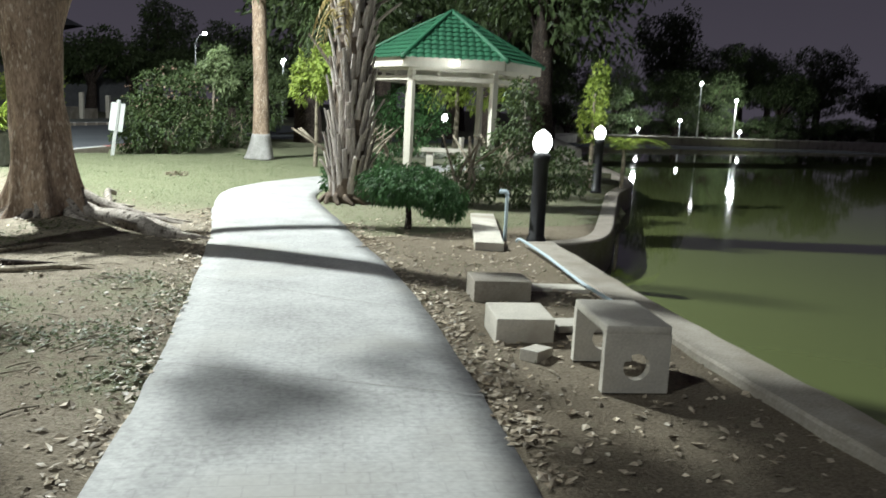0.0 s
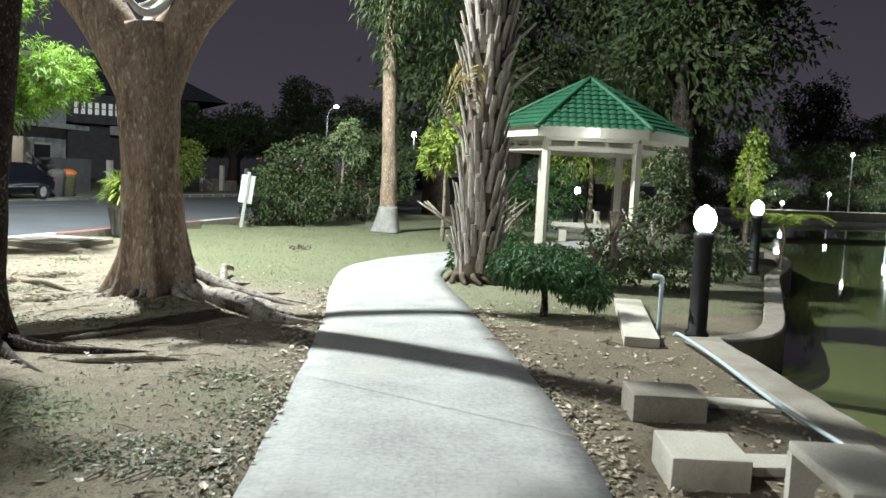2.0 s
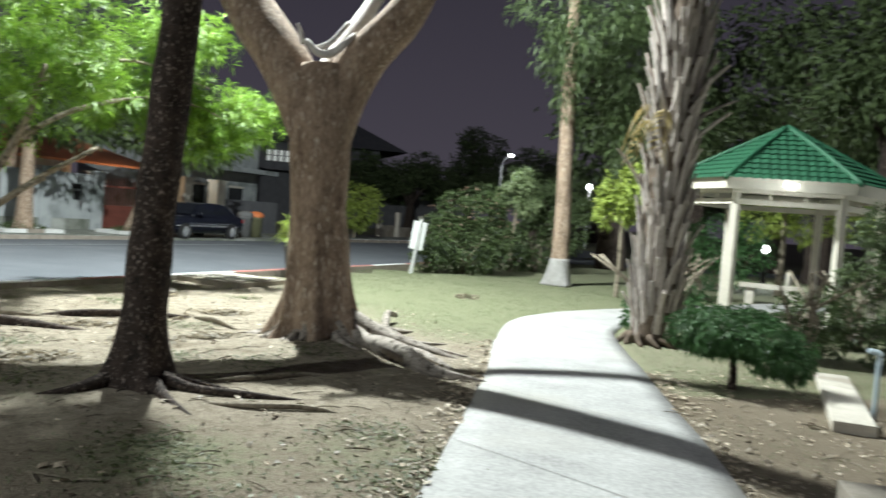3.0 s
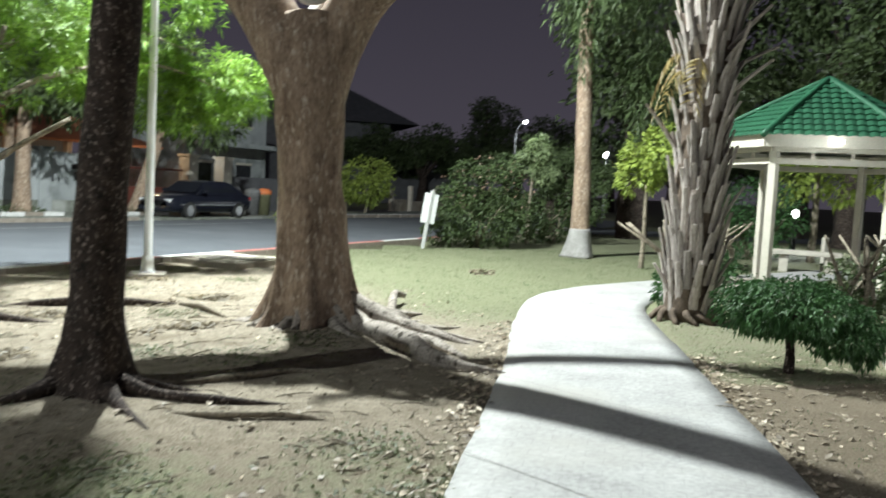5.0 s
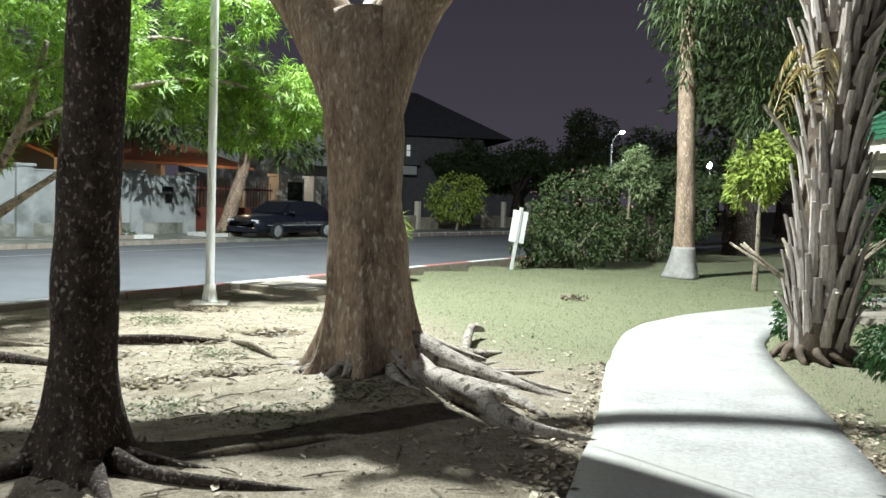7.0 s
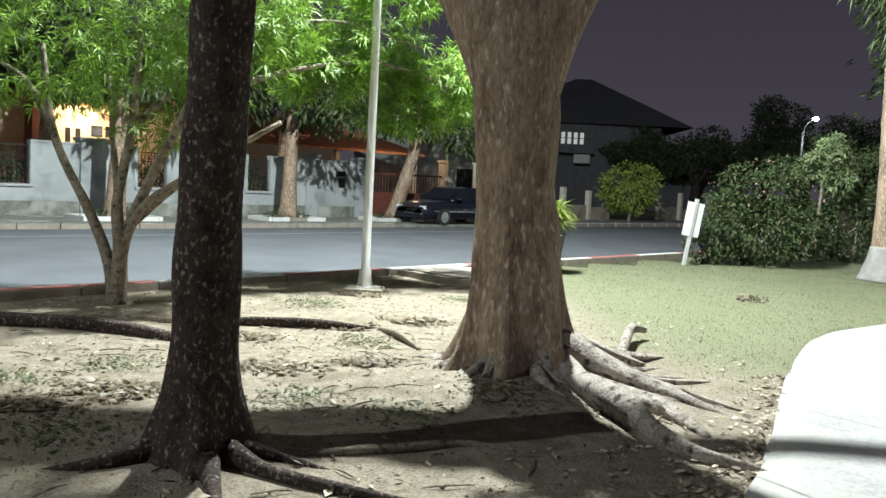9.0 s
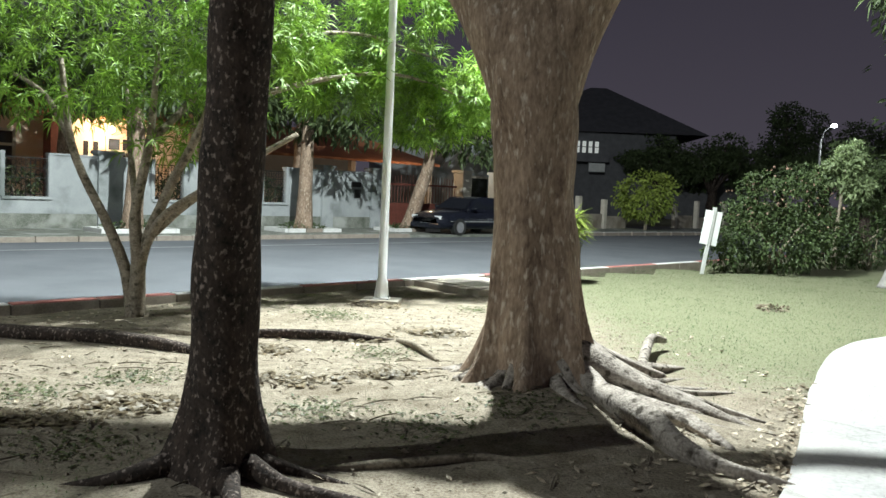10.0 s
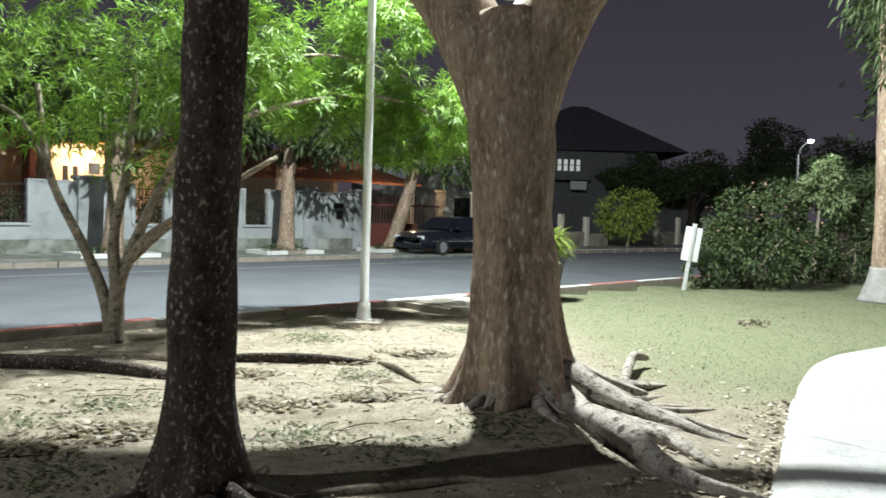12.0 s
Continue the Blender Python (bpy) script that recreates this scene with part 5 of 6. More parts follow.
def build_wall():
    w = tagged(new("wall_north"), "grey-white rendered boundary wall with iron grilles and a mossy foot", "wall", kind="structure")
    w.matrix_world = ROAD
    opens = [(-9.6, -8.6), (-5.5, -4.5), (-1.33, -0.19), (3.0, 3.95), (6.95, 7.85)]
    v0, v1, top = 14.5, 14.7, 2.08
    u = -24.0
    for a, b in opens + [(12.2, None)]:
        part("panel", boxed(u, a, v0, v1, 0.42, top, 0.01), M_WALL, w)
        part("plinth", boxed(u, a if b is None else b, v0 - 0.03, v1 + 0.03, -0.1, 0.42, 0.01), M_PLINTH, w, "mossy stained foot of the wall")
        part("coping", boxed(u, a, v0 - 0.04, v1 + 0.04, top, top + 0.06, 0.012), M_WALL, w)
        if b is None:
            break
        part("sill_panel", boxed(a, b, v0, v1, 0.42, 0.82, 0.005), M_WALL, w)
        part("sill", boxed(a - 0.1, b + 0.1, v0 - 0.07, v1 + 0.05, 0.82, 0.9, 0.015), M_WALL, w)
        for x in (a - 0.07, b + 0.07):
            part("jamb", boxed(x - 0.06, x + 0.06, v0 - 0.035, v1 + 0.02, 0.9, top + 0.03, 0.01), M_WALL, w)
        g = part("grille", boxed(a, b, v0 + 0.08, v0 + 0.1, 1.96, 1.99), M_IRON, w, "black iron grille")
        nb = 9
        for i in range(nb):
            x = a + (b - a) * (i + 0.5) / nb
            part("bar", rod(bmesh.new(), (x, v0 + 0.09, 0.9), (x, v0 + 0.09, 1.99), 0.009, 6), M_IRON, g)
        for z in (0.95, 1.42, 1.7):
            part("rail", boxed(a, b, v0 + 0.078, v0 + 0.102, z - 0.01, z + 0.01), M_IRON, g)
        for i in range(7):
            x = a + (b - a) * (i + 0.5) / 7
            for z in (1.08, 1.26, 1.56, 1.84):
                b2 = bmesh.new()
                s = 0.062
                for q in range(8):
                    a0, a1 = q * math.pi / 4, (q + 1) * math.pi / 4
                    rod(b2, (x + s * math.cos(a0), v0 + 0.09, z + s * 1.25 * math.sin(a0)), (x + s * math.cos(a1), v0 + 0.09, z + s * 1.25 * math.sin(a1)), 0.007, 4)
                part("scroll", b2, M_IRON, g)
        u = b
    for a, b in ((1.2, 1.9), (5.2, 5.75), (9.4, 9.9), (11.75, 12.3), (-7.3, -6.7)):
        part("pillar", boxed(a, b, v0 - 0.12, v1 + 0.1, -0.1, 2.2, 0.012), M_WALL, w)
        part("pillar_cap", boxed(a - 0.06, b + 0.06, v0 - 0.18, v1 + 0.16, 2.2, 2.3, 0.015), M_WALL, w)
    for nm, a, b, z0, z1 in (("vent_hood", 10.8, 11.25, 1.55, 1.74), ("letter_box", 10.95, 11.22, 1.14, 1.47)):
        part(nm, boxed(a, b, v0 - 0.07, v0 + 0.01, z0, z1, 0.02), M_IRON, w, "small dark iron box fixed to the wall")
    v = tagged(new("verge"), "narrow weedy concrete verge along the wall", "verge", kind="structure")
    v.matrix_world = ROAD
    part("strip", boxed(-24, 40, 10.45, 15.2, -0.2, 0.015), M_PLINTH, v)


build_wall()


def build_gate():
    g = thing("metal_gate", ROAD @ pose(12.35, 14.6, 0), "dark red iron gate between rendered pillars", "gate")
    part("frame", box(boxed(0, 4.3, -0.03, 0.03, 1.7, 1.78), 0, 4.3, -0.03, 0.03, 0.1, 0.2), M_RUST, g)
    part("sheet", boxed(0.02, 4.28, -0.01, 0.01, 0.2, 1.0), M_RUST, g)
    for i in range(26):
        x = 0.1 + i * 4.1 / 25
        part("bar", rod(bmesh.new(), (x, 0, 1.0), (x, 0, 2.0 + 0.15 * math.sin(math.pi * i / 25)), 0.014, 6), M_RUST, g)
    for u in (16.75, 19.0):
        p = thing("gate_pillar", ROAD @ pose(u, 14.6, 0), "pale square gate pillar", "pillar", "gate pillars")
        part("shaft", boxed(0, 0.55, -0.28, 0.28, -0.05, 2.35, 0.015), M_CREAM, p)
        part("cap", boxed(-0.06, 0.61, -0.34, 0.34, 2.35, 2.46, 0.02), M_CREAM, p)
    w = tagged(new("wall_east"), "rendered boundary wall beyond the gate", "wall", kind="structure")
    w.matrix_world = ROAD
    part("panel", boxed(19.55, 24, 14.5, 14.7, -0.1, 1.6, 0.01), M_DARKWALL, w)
    for k, u in enumerate((24.2, 26.4, 33.5, 36.0, 39.5, 43)):
        f = thing("fence_post", ROAD @ pose(u, 13.6, 0), "pale concrete fence post", "post", "fence posts")
        part("post", boxed(-0.12, 0.12, -0.12, 0.12, -0.05, 1.6 - 0.12 * (k % 3), 0.015), M_CONC2, f)
        if k < 5:
            part("panel", boxed(0.12, 2.0, -0.04, 0.04, 0.0, 0.75 - 0.1 * (k % 2), 0.01), M_CONC, f)


build_gate()


def build_house():
    h = thing("bungalow", ROAD @ pose(-2, 19.6, 0), "peach bungalow with white windows lit by a porch lamp", "house")
    part("wall", boxed(-8, 9.0, 0, 7, 0, 3.7), M_PEACH, h)
    vs = [(-8.8, -1.3, 3.55), (9.8, -1.3, 3.55), (9.8, 8.3, 3.55), (-8.8, 8.3, 3.55), (-4, 3.5, 5.6), (5, 3.5, 5.6)]
    link("roof", vs, [(0, 1, 5, 4), (1, 2, 5), (2, 3, 4, 5), (3, 0, 4), (3, 2, 1, 0)], M_TILE, h)
    for x in (-4.2, -1.0, 2.05, 6.2):
        wn_ = part("window", boxed(x - 0.5, x + 0.5, -0.04, 0.05, 1.4, 2.9), M_PANE, h)
        for dx in (-0.52, 0, 0.52):
            part("mullion", boxed(x + dx - 0.05, x + dx + 0.05, -0.075, -0.035, 1.35, 2.97), M_CREAM, wn_)
        for z in (1.38, 2.0, 2.45, 2.93):
            part("transom", boxed(x - 0.57, x + 0.57, -0.072, -0.038, z - 0.045, z + 0.045), M_CREAM, wn_)
    for x in (4.95, 5.3):
        part("narrow_window", boxed(x - 0.09, x + 0.09, -0.03, 0.04, 1.9, 2.75, 0.02), M_PANE, h)
    for x in (-2.6, 3.8):
        part("porch_column", boxed(x - 0.33, x + 0.33, -0.75, -0.12, 0, 3.55, 0.02), M_RUST, h)
    v, f = lathe([(0.03, -0.12), (0.1, -0.05), (0.11, 0.05), (0.05, 0.12)], 12)
    o = link("porch_lamp", v, f, M_WARMGLOW, h, "lit porch lamp", smooth=True)
    o.location = (5.4, -1.1, 3.15)
    o.visible_shadow = False
    c = thing("carport", ROAD @ pose(13.5, 19.0, 0), "low clay-tiled carport lit from below", "carport")
    link("roof", [(-5, -1.5, 2.75), (5, -1.5, 2.75), (5, 5, 4.3), (-5, 5, 4.3), (-5, -1.5, 2.65), (5, -1.5, 2.65), (5, 5, 4.2), (-5, 5, 4.2)], [(0, 1, 2, 3), (7, 6, 5, 4), (0, 4, 5, 1), (1, 5, 6, 2), (2, 6, 7, 3), (3, 7, 4, 0)], M_TILE, c)
    for x in (-4.6, 0, 4.6):
        part("post", boxed(x - 0.12, x + 0.12, -1.3, -1.06, 0, 2.7, 0.01), M_PEACH, c)
    part("back_wall", boxed(-5, 5, 4.8, 5.0, 0, 4.2), M_PEACH, c)


build_house()


def build_far_house():
    h = thing("two_storey_house", pose(7.5, 76, 0), "dark two-storey house with a hipped roof and white balustrade", "house")
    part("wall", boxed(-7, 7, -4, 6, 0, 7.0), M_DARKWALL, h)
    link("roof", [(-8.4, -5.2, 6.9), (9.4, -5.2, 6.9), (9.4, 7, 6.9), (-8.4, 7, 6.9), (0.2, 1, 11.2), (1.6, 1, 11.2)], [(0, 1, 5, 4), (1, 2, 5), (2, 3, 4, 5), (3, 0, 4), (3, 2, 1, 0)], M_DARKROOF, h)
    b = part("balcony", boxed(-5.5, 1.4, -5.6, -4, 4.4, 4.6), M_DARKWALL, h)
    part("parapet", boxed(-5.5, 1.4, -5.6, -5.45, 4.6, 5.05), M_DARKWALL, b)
    for i in range(7):
        x = -2.6 + i * 0.52
        part("lit_window", boxed(x - 0.15, x + 0.15, -4.05, -3.98, 5.2, 6.15), M_LITPANE, h, "narrow lit window")
        part("window_bar", boxed(x - 0.16, x + 0.16, -4.09, -4.055, 5.65, 5.71), M_DARKWALL, h)
    part("notice_panel", boxed(-0.2, 1.1, -5.65, -5.61, 3.6, 4.3), M_SIGN, h)
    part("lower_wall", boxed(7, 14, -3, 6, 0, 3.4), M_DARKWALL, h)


build_far_house()


def build_grey_house():
    h = thing("grey_house", ROAD @ pose(24, 18.5, 0), "pale grey two-storey house behind the boundary wall", "house")
    part("wall", boxed(-3, 3.5, 0, 7, 0, 6.6, 0.02), M_WALL, h)
    part("canopy", boxed(-3.2, 3.7, -1.3, 0, 3.1, 3.35, 0.02), M_WALL, h)
    part("parapet", boxed(-3.15, 3.65, -0.15, 7.15, 6.6, 6.9, 0.02), M_CONC2, h)
    for x in (-1.6, 1.6):
        for z in (1.0, 4.3):
            w = part("window", boxed(x - 0.6, x + 0.6, -0.03, 0.05, z, z + 1.3), M_PANE, h)
            part("lintel", boxed(x - 0.66, x + 0.66, -0.06, -0.032, z + 1.24, z + 1.36), M_CREAM, w)
            part("sill", boxed(x - 0.66, x + 0.66, -0.09, -0.032, z - 0.06, z + 0.04), M_CREAM, w)


build_grey_house()


# ---- verge trees across the road ----


def verge_tree(u, v, lean, seed, label, blobs):
    p = on_road(u, v)
    t = thing("verge_tree", pose(p.x, p.y, 0), label, "tree", "verge trees")
    link("trunk", *tube([(0, 0, -0.05), (lean * 0.5, 0, 1.3), (lean, 0, 2.6), (lean * 1.3, 0, 4.0)], [0.30, 0.235, 0.21, 0.16], 16, 22, 0.12, 5, 0.12, seed), M_BARK, t, smooth=True)
    link("crown", *crown(blobs, 4200, 0.30, random.Random(seed), 0.4, 0.6, 0.12), M_DARKLEAF, t)
    if v > 15:
        return
    q = thing("tree_planter", ROAD @ pose(u, v, 0), "low white-edged planting bed round a tree", "planter", "tree planters")
    for k, (x0, x1, y0, y1) in enumerate(((-1.0, -0.34, -0.62, -0.48), (-0.3, 0.34, -0.62, -0.48), (0.38, 1.0, -0.62, -0.48), (-1.0, 1.0, 0.5, 0.62), (-1.14, -1.02, -0.6, 0.6), (1.02, 1.14, -0.6, 0.6))):
        part("edging", boxed(x0, x1, y0, y1, -0.05, 0.14, 0.01), M_WHITE if k != 1 else M_KERB, q)
    link("weeds", *crown([((0, 0, 0.1), (0.9, 0.45, 0.2))], 500, 0.13, random.Random(seed + 1), 0.4), M_DARKLEAF, q)


verge_tree(7.35, 12.7, 0.05, 61, "straight street tree with a dark crown in a white-edged bed", [((0, 0, 5.2), (3.0, 3.0, 1.6)), ((1.5, 0, 4.2), (1.8, 1.8, 1.2)), ((-1.8, 0, 4.6), (1.8, 1.8, 1.3))])
verge_tree(1.45, 12.7, 0.1, 67, "dark street tree in a white-edged bed by the wall", [((0, 0, 5.2), (2.4, 2.4, 1.3)), ((1.3, 0, 4.4), (1.6, 1.6, 1.0)), ((-1.3, 0, 4.6), (1.6, 1.6, 1.1))])
verge_tree(12.0, 12.6, 0.7, 62, "leaning street tree with a dark crown beside the car", [((1.2, 0, 4.6), (2.6, 2.6, 1.5)), ((2.4, 0, 3.6), (1.5, 1.5, 1.0)), ((0, 0.5, 4.4), (1.6, 1.6, 1.2))])
for u, sd in ((-4.2, 63), (1.2, 64), (5.6, 65), (10.2, 66)):
    verge_tree(u, 17.2, 0.1, sd, "dark garden tree behind the boundary wall", [((0, 0, 4.3), (2.6, 1.8, 1.0)), ((1.8, -0.5, 4.6), (1.8, 1.6, 1.1)), ((-1.8, 0, 4.5), (1.8, 1.6, 1.1)), ((0, 0, 5.6), (2.6, 2.2, 1.2))])

# ---- parked car ----


def build_car():
    t = thing("saloon_car", ROAD @ pose(13.95, 11.35, -0.03, 0, 0, 180), "black saloon car parked at the kerb facing along the road", "car")
    # side profile from nose to tail: x, lower edge, upper edge, half width
    prof = [(2.28, 0.34, 0.62, 0.62), (2.2, 0.24, 0.74, 0.78), (1.9, 0.2, 0.83, 0.86), (1.3, 0.2, 0.90, 0.88), (0.9, 0.2, 0.93, 0.89), (0.0, 0.2, 0.95, 0.89), (-0.9, 0.2, 0.97, 0.89), (-1.5, 0.2, 0.99, 0.88), (-2.0, 0.24, 0.97, 0.84), (-2.25, 0.34, 0.90, 0.74)]
    vs, fs = [], []
    ring = 12
    for x, z0, z1, w in prof:
        for k in range(ring):
            a = 2 * math.pi * k / ring
            c, s = math.cos(a), math.sin(a)
            q = 0.42
            vs.append((x, w * math.copysign(abs(c) ** q, c), (z0 + z1) / 2 + (z1 - z0) / 2 * math.copysign(abs(s) ** q, s)))
    for i in range(len(prof) - 1):
        for k in range(ring):
            j = (k + 1) % ring
            fs.append((i * ring + k, i * ring + j, (i + 1) * ring + j, (i + 1) * ring + k))
    fs += [tuple(range(ring)), tuple((len(prof) - 1) * ring + k for k in range(ring - 1, -1, -1))]
    link("body", vs, fs, M_CAR, t, smooth=True)
    cab = [(1.0, 0.90, 0.82), (0.35, 1.36, 0.66), (0.0, 1.41, 0.66), (-0.8, 1.40, 0.65), (-1.1, 1.34, 0.64), (-1.75, 0.95, 0.76)]
    vs, fs = [], []
    for x, z, w in cab:
        vs += [(x, -0.84, 0.88), (x, -w, z), (x, w, z), (x, 0.84, 0.88)]
    for i in range(len(cab) - 1):
        for k in range(3):
            fs.append((i * 4 + k, (i + 1) * 4 + k, (i + 1) * 4 + k + 1, i * 4 + k + 1))
    link("cabin", vs, fs, M_CAR, t)
    link("windscreen", [(0.985, -0.74, 0.95), (0.40, -0.60, 1.345), (0.40, 0.60, 1.345), (0.985, 0.74, 0.95)], [(0, 1, 2, 3)], M_GLASS, t).location = (0.02, 0, 0.012)
    for s in (1, -1):
        for pts in (((0.78, 0.97), (0.33, 1.30), (-0.15, 1.34), (-0.15, 0.98)), ((-0.22, 0.98), (-0.22, 1.34), (-0.95, 1.32), (-1.3, 1.0))):
            link("side_window", [(x, s * (0.86 - (z - 0.88) * 0.42), z) for x, z in pts], [(0, 1, 2, 3) if s > 0 else (3, 2, 1, 0)], M_GLASS, t)
        part("headlight", boxed(2.05, 2.24, s * 0.58 - 0.16, s * 0.58 + 0.16, 0.58, 0.70, 0.03), M_LENS, t, "clear headlamp lens")
        part("tail_light", boxed(-2.24, -2.1, s * 0.6 - 0.16, s * 0.6 + 0.16, 0.68, 0.82, 0.02), M_TAIL, t)
        part("mirror", boxed(0.62, 0.8, s * 0.94 - 0.09, s * 0.94 + 0.09, 0.94, 1.06, 0.03), M_CAR, t)
        part("side_strip", boxed(-1.7, 1.9, s * 0.885 - 0.012, s * 0.885 + 0.012, 0.5, 0.54, 0.004), M_CHROME, t)
        for x in (1.38, -1.35):
            o = part("wheel", cone(bmesh.new(), 0.31, 0.31, 0.2, pose(0, 0, 0, 90, 0, 0), 28), M_TYRE, t)
            o.location = (x, s * 0.80, 0.31)
            part("rim", cone(bmesh.new(), 0.2, 0.17, 0.03, pose(0, s * 0.105, 0, 90 * s, 0, 0), 20), M_CHROME, o)
    part("grille", boxed(2.2, 2.27, -0.38, 0.38, 0.5, 0.64, 0.015), M_IRON, t)
    part("number_plate", boxed(2.26, 2.285, -0.24, 0.24, 0.34, 0.44), M_SIGN, t)
    part("bumper", boxed(2.16, 2.3, -0.74, 0.74, 0.26, 0.44, 0.04), M_CAR, t)


build_car()

# bins by the far kerb
for u, col, lid, nm in ((17.6, M_CLAY, M_CLAY, "grey plastic bin by the far kerb"), (18.35, M_OLIVE, M_ORANGE, "olive bin with an orange lid by the far kerb")):
    p = on_road(u, 11.6)
    t = thing("waste_bin", pose(p.x, p.y, 0, 0, 0, 40), nm, "bin")
    link("drum", *lathe([(0.26, 0), (0.31, 0.82), (0.33, 0.84), (0.33, 0.9), (0.26, 0.9)], 16), col, t, smooth=True)
    link("lid", *lathe([(0.34, 0.9), (0.35, 0.96), (0.32, 1.06), (0.18, 1.14), (0.05, 1.16)], 16), lid, t, smooth=True)

# ---- surface roots, litter and grass ----
for i, (pts, rad) in enumerate((
    ([(-5.2, 9.0, 0.03), (-4.0, 8.86, 0.05), (-2.9, 8.85, 0.05), (-2.1, 8.62, 0.03), (-1.5, 8.5, -0.03)], [0.06, 0.075, 0.06, 0.05, 0.03]),
    ([(-2.2, 9.6, -0.02), (-1.7, 9.66, 0.04), (-1.0, 9.76, 0.04), (-0.4, 9.95, -0.02)], [0.03, 0.05, 0.045, 0.02]),
    ([(-0.35, 9.9, 0.0), (-0.1, 9.4, 0.05), (0.15, 8.95, 0.0)], [0.03, 0.035, 0.02]),
    ([(-3.2, 9.7, 0.0), (-2.6, 9.5, 0.03), (-2.0, 9.45, -0.01)], [0.02, 0.03, 0.02]),
    ([(-0.5, 7.9, 0.0), (-0.15, 7.95, 0.03), (0.2, 7.8, 0.0)], [0.012, 0.018, 0.01]),
)):
    o = tagged(link("surface_root", *tube(pts, rad, 10, 30, 0.4, seed=i * 3.1), M_DARKBARK if i < 2 else M_GREYBARK, smooth=True), "gnarled tree root lying along bare earth", "root", "surface roots")


def stray(name, count, pick, size, material, label, category, seed, flat=True):
    r = random.Random(seed)
    shapes = []
    while len(shapes) < count:
        q = pick(r)
        if q is None or inside(q[0], q[1], SHORE) or (inside(q[0], q[1], PATH_POLY) and r.random() < 0.985):
            continue
        x, y = q
        z = 0.034 if inside(x, y, PATH_POLY) else ground_z(x, y)
        s = size * r.uniform(0.5, 1.4)
        if flat:
            a = r.uniform(0, 6.283)
            shapes.append(blade(Vector((x, y, z + 0.006)), Vector((math.cos(a), math.sin(a), r.uniform(0.0, 0.5))), Vector((r.uniform(-0.4, 0.4), r.uniform(-0.4, 0.4), 1)), s, s * r.uniform(0.35, 0.7), r.uniform(-0.3, 0.35), r.uniform(0, 0.3)))
        else:
            a = r.uniform(0, 6.283)
            shapes.append(blade(Vector((x, y, z - 0.004)), Vector((math.cos(a) * 0.6, math.sin(a) * 0.6, 1)), Vector((math.cos(a), math.sin(a), 0)), s, s * 0.16, 0.1, 0.25))
    o = link(name, *joined_fast(shapes), material)
    tagged(o, label, category, kind="stuff")


def litter_spot(r):
    k = r.random()
    if k < 0.16:
        i = r.randrange(40, 90)
        p = RIGHT_EDGE[i].lerp(RIGHT_EDGE[i + 1], r.random())
        return p.x + abs(r.gauss(0, 0.16)), p.y - abs(r.gauss(0, 0.05))
    if k < 0.30:
        i = r.randrange(40, 90)
        p = LEFT_EDGE[i].lerp(LEFT_EDGE[i + 1], r.random())
        return p.x - abs(r.gauss(0, 0.15)), p.y
    if k < 0.62:
        x, y = r.uniform(1.5, 6), r.uniform(-2, 7)
        return None if inside(x, y, PATH_POLY) else (x, y)
    x, y = r.uniform(-4.5, 3.5), r.uniform(-1, 11.5)
    if noise.noise(Vector((x * 0.8, y * 0.8, 9))) < -0.05:
        return None
    return None if inside(x, y, PATH_POLY) else (x, y)


stray("leaf_litter", 3600, litter_spot, 0.065, M_DRYLEAF, "fallen dry leaves scattered over earth and path edges", "leaves", 71)


def twig_spot(r):
    return (r.uniform(-3.5, 2.2), r.uniform(1, 10)) if r.random() < 0.9 else (r.uniform(2.5, 5), r.uniform(0, 6))


def grass_spot(r):
    x, y = r.uniform(-2.5, 12), r.uniform(0.5, 21)
    if inside(x, y, PATH_POLY):
        return None
    g = grass_cover(x, y) + 0.5 * noise.noise(Vector((x * 1.1, y * 1.1, 2)))
    return (x, y) if r.random() < g - 0.15 else None


stray("grass", 60000, grass_spot, 0.036, M_GRASS, "short thin grass and weeds on the lawn", "grass", 72, False)


def tuft_spot(r):
    c = r.choice(((-1.75, 5.9), (-0.55, 6.9), (0.3, 6.6), (-1.55, 11.6), (-1.3, 11.2), (0.4, 12.6), (-2.2, 7.6), (-2.7, 6.9), (0.9, 4.2), (1.2, 3.4), (0.2, 2.5), (-0.4, 9.2), (0.9, 7.1), (-0.5, 3.4), (-0.2, 2.6), (0.1, 1.5), (0.3, 2.1), (-0.6, 4.0), (0.8, 3.0)))
    return c[0] + r.gauss(0, 0.2), c[1] + r.gauss(0, 0.2)


stray("weed_tufts", 5200, tuft_spot, 0.04, M_WEED, "tufts of weeds on the bare earth", "weeds", 73)


def straw_spot(r):
    c = r.choice(((-1.85, 6.72), (-1.75, 6.85), (-2.2, 6.35), (-2.35, 6.3), (-0.9, 7.8), (-0.8, 9.9), (-0.2, 8.1), (0.0, 10.4), (-0.95, 12.3), (-1.6, 9.0)))
    return c[0] + r.gauss(0, 0.16), c[1] + r.gauss(0, 0.1)


stray("dry_clumps", 2600, straw_spot, 0.085, M_STRAW, "dry straw and dead weeds clumped on the bare earth", "straw", 77)


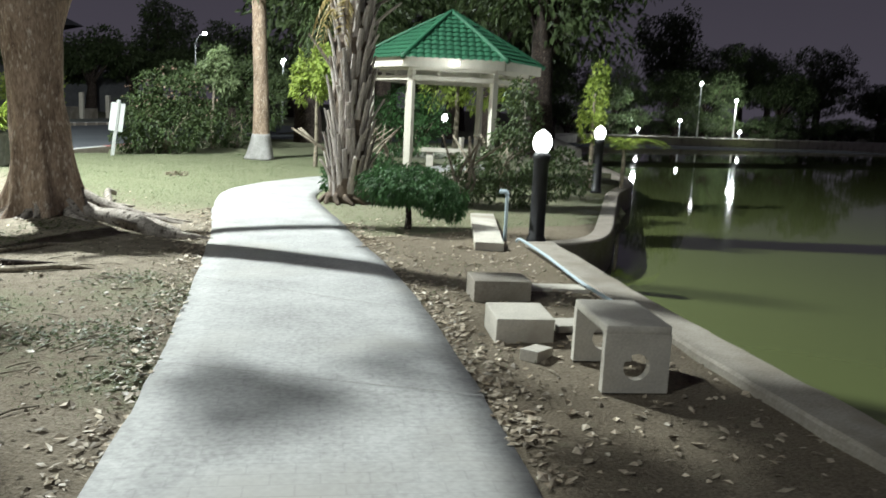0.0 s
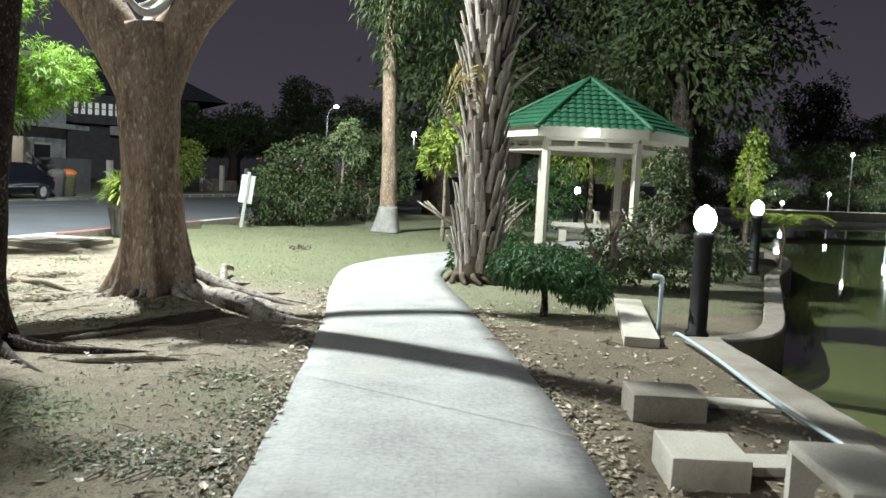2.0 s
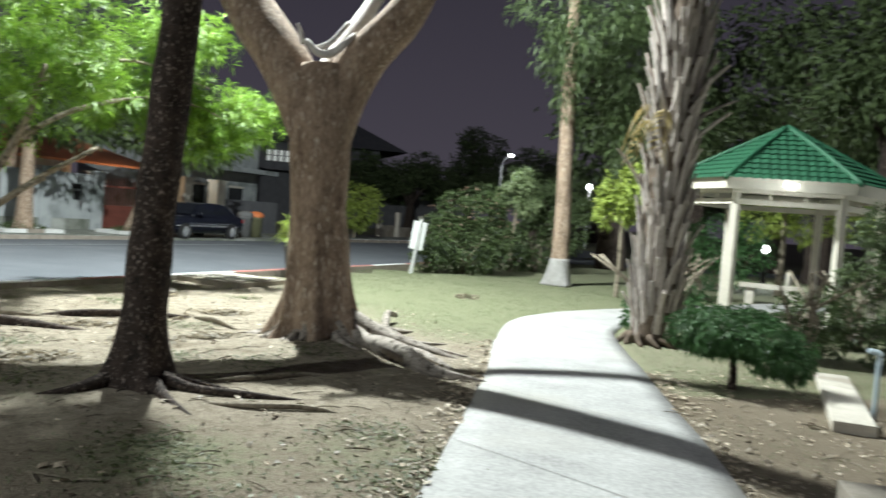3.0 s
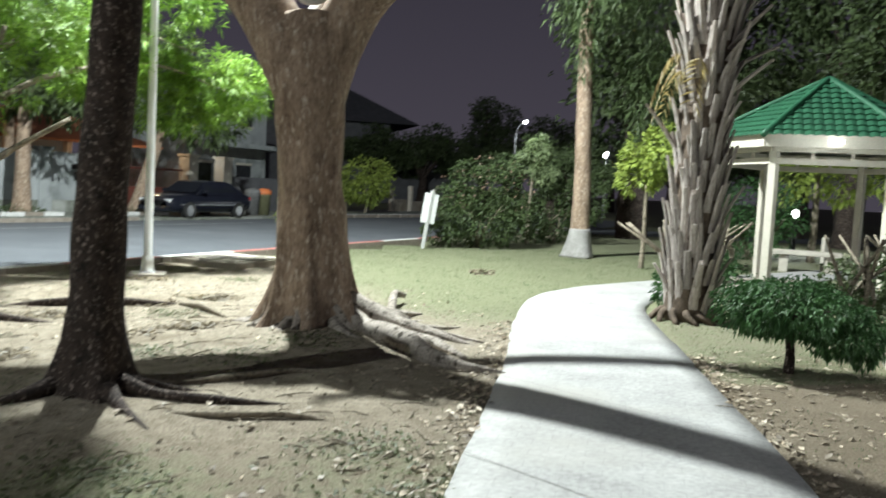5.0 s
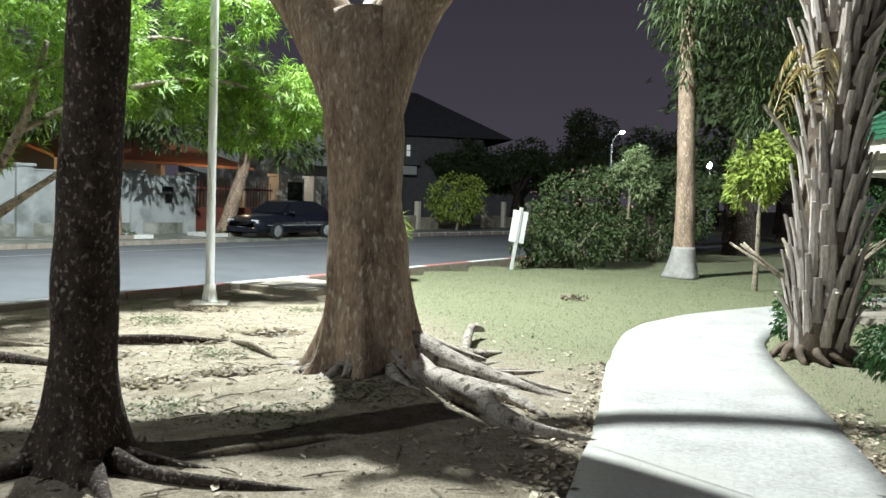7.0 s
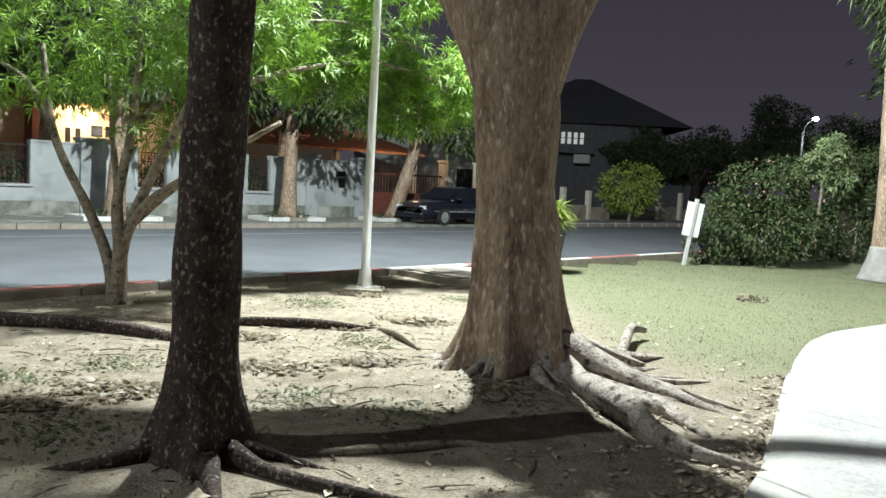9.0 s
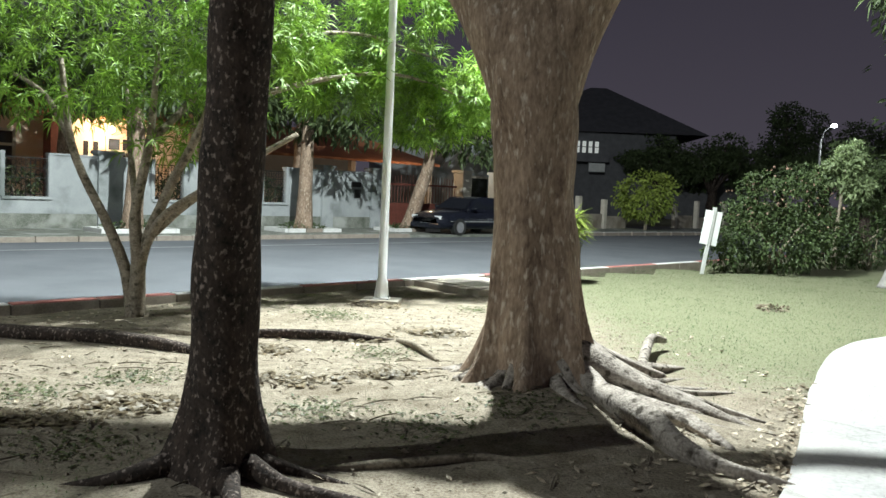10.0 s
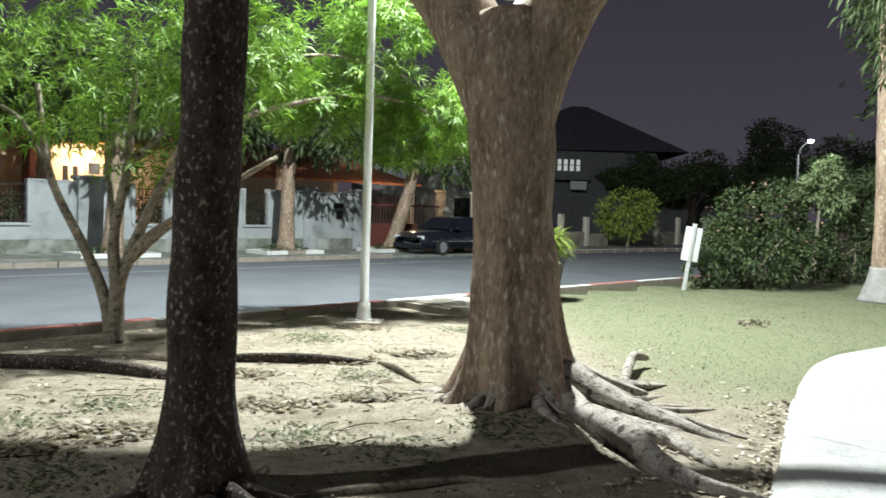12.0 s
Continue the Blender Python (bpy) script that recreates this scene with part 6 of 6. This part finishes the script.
def lumps(name, count, pick, size, material, label, category, seed):
    """Small flattened clods and stones."""
    r = random.Random(seed)
    vs, fs = [], []
    while len(vs) < count * 6:
        q = pick(r)
        if q is None or inside(q[0], q[1], SHORE) or inside(q[0], q[1], PATH_POLY):
            continue
        x, y = q
        z, sz = ground_z(x, y), size * r.uniform(0.4, 1.5)
        o = len(vs)
        a = r.uniform(0, 3)
        for k in range(4):
            w = sz * r.uniform(0.6, 1.1)
            vs.append((x + w * math.cos(a + k * 1.57), y + w * math.sin(a + k * 1.57), z + sz * r.uniform(0.0, 0.2)))
        vs += [(x, y, z + sz * r.uniform(0.4, 0.8)), (x, y, z - sz * 0.3)]
        for k in range(4):
            j = (k + 1) % 4
            fs += [(o + k, o + j, o + 4), (o + j, o + k, o + 5)]
    tagged(link(name, vs, fs, material), label, category, kind="stuff")


def earth_spot(r):
    x, y = r.uniform(-5, 3), r.uniform(0, 12.5)
    return (x, y) if noise.noise(Vector((x, y, 20))) > -0.25 else None


M_CLOD = surf("earth_clod", (0.10, 0.075, 0.05), (0.34, 0.29, 0.22), 9, 50, 0.95, 0.2, per=0.5)
lumps("soil_clods", 3200, earth_spot, 0.016, M_CLOD, "small clods and stones on the bare earth", "clods", 74)
lumps("rim_rubble", 130, lambda r: (r.uniform(2.6, 5.6), r.uniform(-1, 4.5)), 0.035, M_CLOD, "small rubble and stones by the pond rim", "rubble", 75)
r = random.Random(76)
sh = []
for k in range(420):
    q = twig_spot(r)
    if inside(q[0], q[1], PATH_POLY) or inside(q[0], q[1], SHORE):
        continue
    a, ln = r.uniform(0, 6.283), r.uniform(0.06, 0.3)
    z = ground_z(*q) + 0.008
    p0 = Vector((q[0], q[1], z))
    p2 = p0 + Vector((math.cos(a) * ln, math.sin(a) * ln, 0))
    p2.z = ground_z(p2.x, p2.y) + 0.008
    pm = (p0 + p2) / 2 + Vector((r.uniform(-0.02, 0.02), r.uniform(-0.02, 0.02), 0.012))
    sh.append(tube([p0, pm, p2], [0.004, 0.006, 0.003], 5, 5, 0.2))
tagged(link("twigs", *joined_fast(sh), M_GREYBARK), "thin fallen twigs on the bare earth", "twigs", kind="stuff")

for k, u in enumerate((-3.2, -0.8, 1.4, 3.4, 5.4, 7.4, 9.4)):
    p = on_road(u, 15.6)
    shrub("garden_shrub", p.x, p.y, [((0, 0, 0.9), (1.0, 0.6, 0.75)), ((0.3, 0, 1.4), (0.7, 0.5, 0.4))], 700, 0.16, M_DARKLEAF, "dark garden shrub close behind the boundary wall", 90 + k)

t = thing("leaf_pile", pose(4.82, 14.2, ground_z(4.82, 14.2)), "small dark heap of dead leaves on the lawn", "leaf pile")
link("leaves", *crown([((0, 0, 0.02), (0.24, 0.14, 0.05))], 160, 0.08, random.Random(99), 0.5), M_CLOD, t)
